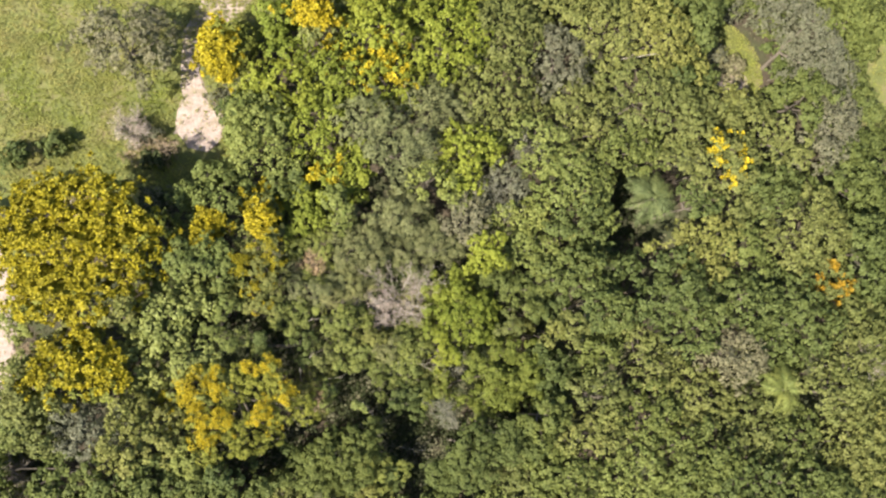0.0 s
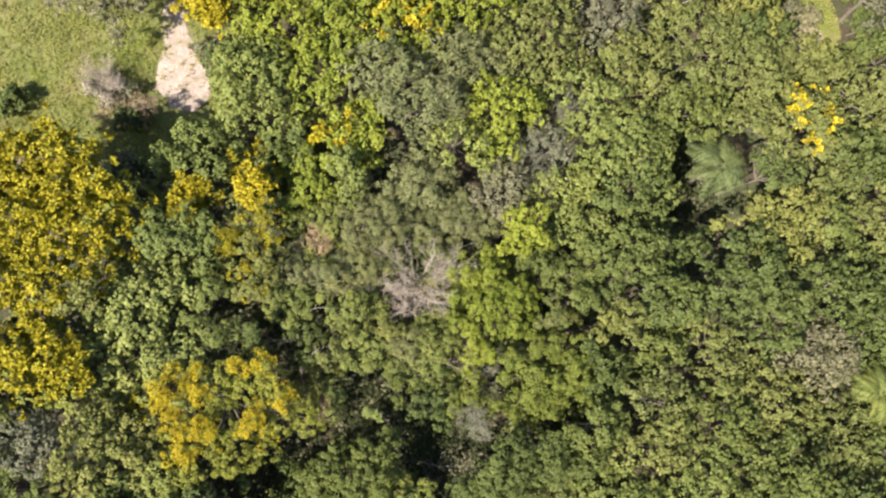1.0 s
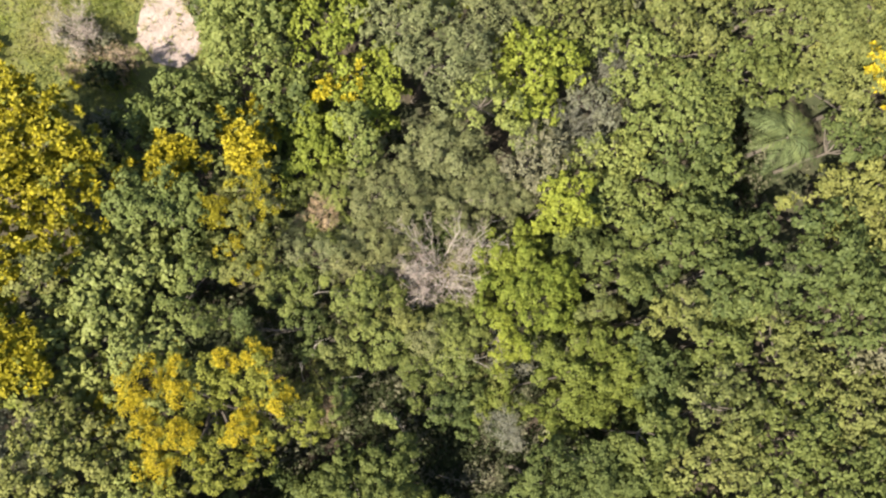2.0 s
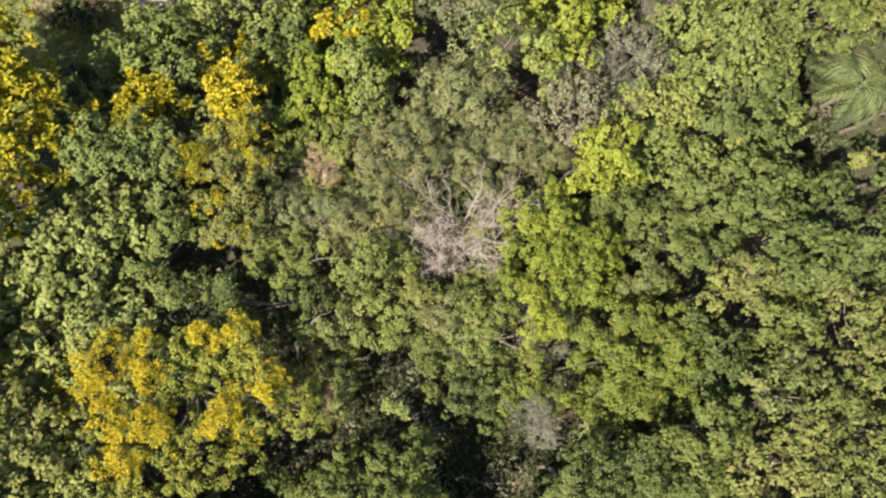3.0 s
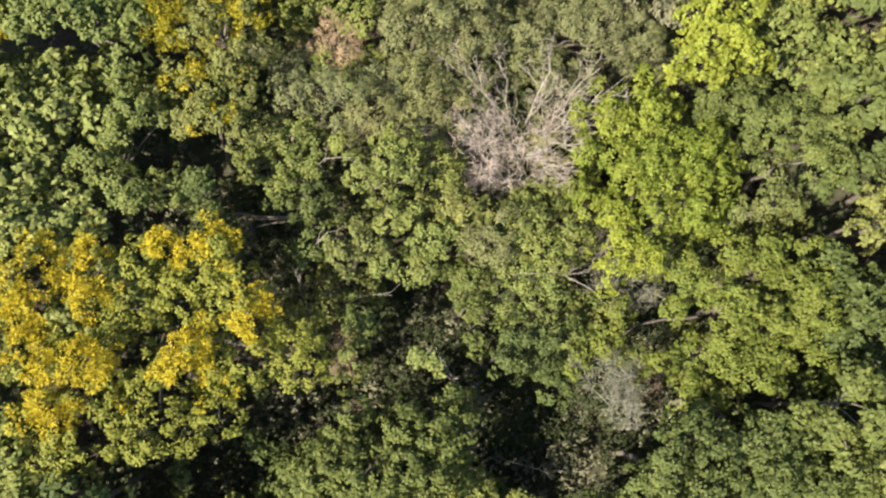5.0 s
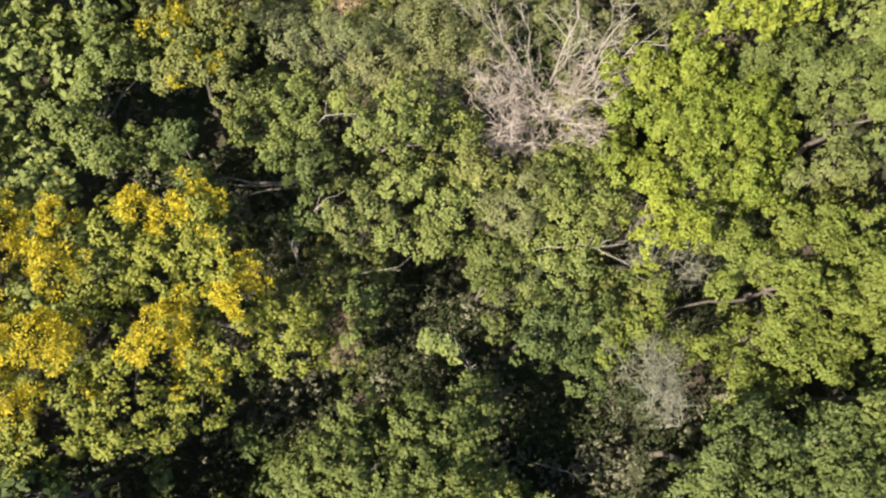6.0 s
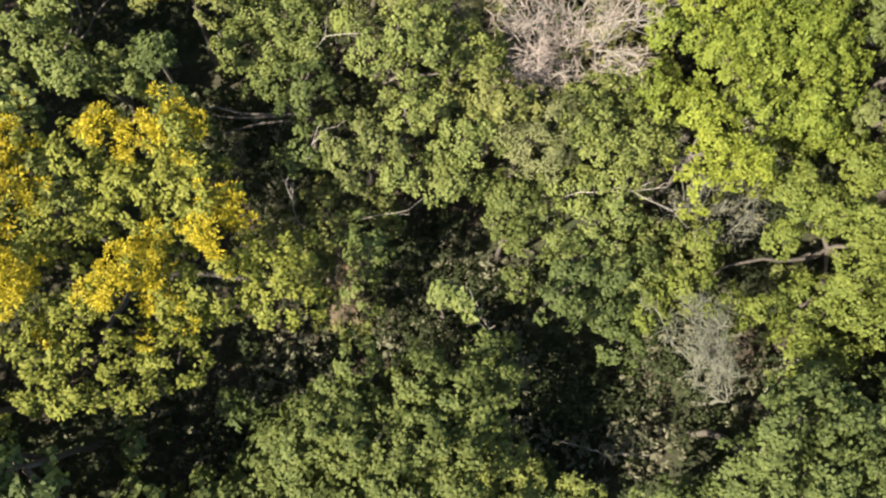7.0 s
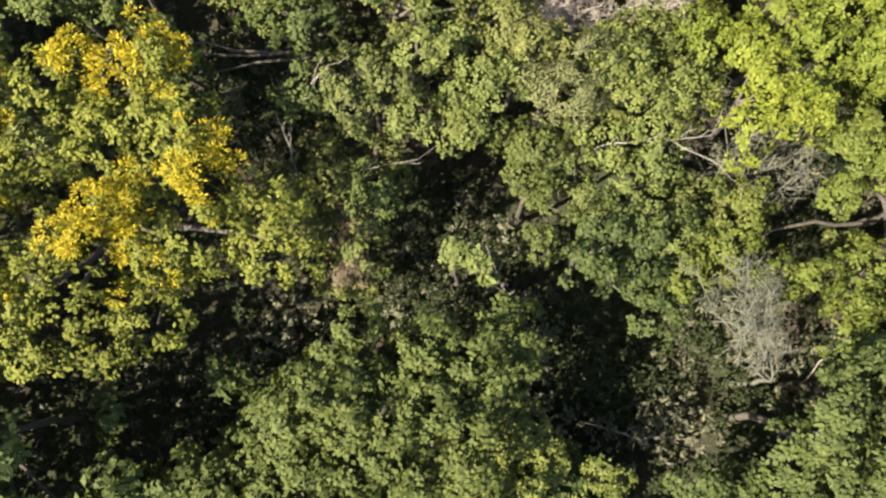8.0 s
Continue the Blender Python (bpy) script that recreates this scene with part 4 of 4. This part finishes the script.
sand_strip("path_1", ((-5.5, 28.0, 1.6), (-7.2, 25.0, 1.5), (-9.2, 22.2, 1.0), (-9.6, 19.8, 0.7), (-9.3, 18.0, 0.9), (-8.9, 16.4, 1.9), (-8.8, 15.3, 1.9), (-9.0, 14.2, 0.7)), "pale pinkish sand track worn through the grass")
sand_strip("path_2", ((-21.2, 7.5, 0.8), (-20.6, 5.0, 1.2), (-20.6, 2.0, 1.4), (-20.2, -0.8, 1.3), (-20.4, -3.0, 1.0), (-21.5, -6.0, 0.6)), "strip of bare pale sand beside the bushes")
sand_strip("path_3", ((30.4, 23.4, 0.6), (31.0, 22.2, 1.4), (31.8, 20.8, 1.5), (32.4, 19.2, 0.7)), "small bare reddish earth patch in a clearing")


def meadow():
    """Turf under the grass of the clearings, draped on the ground."""
    m, nt, b = nodes_of("turf")
    n = noise_tex(nt, 0.45, 7.0, 0.65)
    nt.links.new(ramp(nt, n, ((0.32, (0.08, 0.095, 0.022)), (0.5, (0.12, 0.13, 0.034)), (0.68, (0.19, 0.155, 0.07)))), b.inputs["Base Color"])
    b.inputs["Roughness"].default_value = 0.95
    for k, (x0, x1, y0, y1) in enumerate(((-45, -3, 10, 45), (-26, -17, -6, 9), (41, 58, 16, 40), (26, 36, 16, 28))):
        vs, fs = [], []
        for x in np.arange(x0, x1, 0.4):
            for y in np.arange(y0, y1, 0.4):
                if open_ground(x + 0.2, y + 0.2):
                    i = len(vs)
                    vs += [(x + a, y + c, rise(x + a, y + c) + 0.022) for a, c in ((0, 0), (0.4, 0), (0.4, 0.4), (0, 0.4))]
                    fs.append((i, i + 1, i + 2, i + 3))
        tagged(new("meadow_%d" % (k + 1), mesh_of("meadow", np.array(vs), np.array(fs), m, True)), "short yellowish turf with brown patches", "meadow", kind="structure")


meadow()


def grass():
    rng = np.random.default_rng(4)
    at = []
    for x0, x1, y0, y1, n in ((-26, -4, 11, 30, 42000), (-24, -18, -5, 8.5, 3000), (26.5, 35, 17, 27, 7000), (42, 52, 16, 32, 6000)):
        for x, y in rng.uniform((x0, y0), (x1, y1), (n, 2)):
            if open_ground(x, y):
                bare = abs(x + 9.1) < (1.5 if y < 17 else 0.7) and 13.4 < y < 21 or x < -19.4 and y < 8 or (x - 31) ** 2 + (y - 21) ** 2 < 1.6
                if rng.uniform() < (0.06 if bare else 0.55 + 0.5 * noise.noise((x * 0.5, y * 0.5, 1.0))):
                    at.append((x, y, rise(x, y) + 0.06))
    at = np.array(at)
    up = np.zeros_like(at)
    up[:, 2] = 0.2
    v, f = leaves(rng, at, up, 7, 0.11, 0.17, 0.03, 0.2, 0.5)
    v[:, 2] = np.maximum(v[:, 2], 0.0) + 0.02
    return tagged(new("grass", mesh_of("grass", v, f, LEAF["grass"])), "rough yellow-green grass in a sunny clearing", "grass", kind="stuff")


grass()

def undergrowth():
    """Low leafy growth and seedlings over the forest floor; dark leaves stand in for shade."""
    rng = np.random.default_rng(6)
    for name, kind, n, seed, words in (("undergrowth", "dark", 9000, 2.0, "undergrowth with leaves darkened to stand in for forest-floor shade"), ("underbrush", "grey", 4200, 9.0, "grey-green straggling underbrush in the shade")):
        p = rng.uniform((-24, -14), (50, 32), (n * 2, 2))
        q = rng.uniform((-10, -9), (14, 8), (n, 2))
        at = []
        # extra sprays crowd the gaps, so dark leaf colour replaces missing shade there
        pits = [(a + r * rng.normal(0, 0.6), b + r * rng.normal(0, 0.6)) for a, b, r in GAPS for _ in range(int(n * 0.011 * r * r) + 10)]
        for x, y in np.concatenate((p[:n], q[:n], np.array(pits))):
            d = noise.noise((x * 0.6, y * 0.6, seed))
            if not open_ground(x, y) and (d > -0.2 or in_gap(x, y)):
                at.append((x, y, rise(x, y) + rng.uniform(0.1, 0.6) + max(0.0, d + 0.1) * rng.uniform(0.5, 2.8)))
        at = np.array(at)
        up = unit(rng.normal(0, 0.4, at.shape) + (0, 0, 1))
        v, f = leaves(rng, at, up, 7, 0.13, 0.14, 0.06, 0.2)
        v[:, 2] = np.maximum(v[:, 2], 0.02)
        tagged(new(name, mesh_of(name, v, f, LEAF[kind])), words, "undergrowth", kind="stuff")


undergrowth()


# ---- smaller trees that close the canopy, and the wood beyond ----
def fill_wood():
    rng = np.random.default_rng(12)
    known = [t[:4] for t in made_trees]
    models = []
    for k, (kind, size) in enumerate((("olive", 1.3), ("green", 1.5), ("olive", 1.7), ("grey", 1.2), ("green", 1.25), ("olive", 1.5), ("light", 1.3), ("feather", 1.4), ("green", 1.9), ("pale", 1.3))):
        models.append(tree(kind, -24 + k * 7.5, -19.5, 3.9, size, size, group="understorey trees", limbs=4))
    fine = [tree(kind, -24 + k * 9, -24.5, 3.6, size, size, group="understorey trees", limbs=4, near=True) for k, (kind, size) in enumerate((("olive", 1.4), ("green", 1.5), ("light", 1.3), ("green", 1.2), ("olive", 1.6)))]
    placed = []
    spots = rng.uniform((-26, -14), (50, 32), (9000, 2))
    spots = spots[np.argsort((spots[:, 0] - 6) ** 2 + ((spots[:, 1] - 3) * 1.3) ** 2)]
    far_at, far_out = [], []
    for x, y in spots:
        if open_ground(x, y) or in_gap(x, y, 0.9):
            continue
        cover = any(((x - a) / (rx * 1.2 + 0.2)) ** 2 + ((y - b) / (ry * 1.2 + 0.2)) ** 2 < 1 for a, b, rx, ry in known)
        if cover or any((x - a) ** 2 + (y - b) ** 2 < 2.25 ** 2 for a, b in placed):
            continue
        placed.append((x, y))
        if len(placed) < 125:
            s = rng.uniform(0.8, 1.15)
            pool = fine if ((x - 2) / 14.5) ** 2 + (y / 9.5) ** 2 < 1 else models
            t = copy_thing(pool[int(rng.integers(0, len(pool)))], pose(x, y, 0, 0, 0, rng.uniform(0, 360)))
            t.scale = (s, s, s * rng.uniform(0.85, 1.15))
        else:
            at, out, _ = crown_sprays(rng, crown_lobes(rng, 1.5, 1.5, 1.6), 0.6)
            far_at.append(at + (x, y, rng.uniform(2.2, 3.8)))
            far_out.append(out)
    v, f = leaves(rng, np.concatenate(far_at), np.concatenate(far_out), 9, 0.25, 0.21, 0.125, 0.1)
    tagged(new("thicket", mesh_of("thicket", v, f, LEAF["green"])), "tangled green thicket closing the gaps between trees", "thicket", kind="stuff")
    return placed, models


understorey, models = fill_wood()


def far_wood():
    """The canopy of the wood beyond the clearing's surroundings: hummocks of leaf sprays."""
    rng = np.random.default_rng(21)
    p = rng.uniform((-60, -50), (90, 72), (26000, 2))
    near = (p[:, 0] > -27) & (p[:, 0] < 53) & (p[:, 1] > -17) & (p[:, 1] < 35)
    field = (p[:, 0] < -17) & (p[:, 1] > 3)
    p = p[~near & ~field]
    z = np.array([3.6 + 2.6 * noise.noise((x * 0.28, y * 0.28, 0.0)) + 1.2 * noise.noise((x * 0.9, y * 0.9, 5.0)) for x, y in p])
    at = np.column_stack((p, np.maximum(z, 0.6)))
    up = unit(rng.normal(0, 0.35, at.shape) + (0, 0, 1))
    v, f = leaves(rng, at, up, 5, 0.6, 0.95, 0.6, 0.2)
    tagged(new("far_wood", mesh_of("far_wood", v, f, LEAF["olive"])), "unbroken olive-green forest canopy beyond the trees", "forest", kind="stuff")


far_wood()
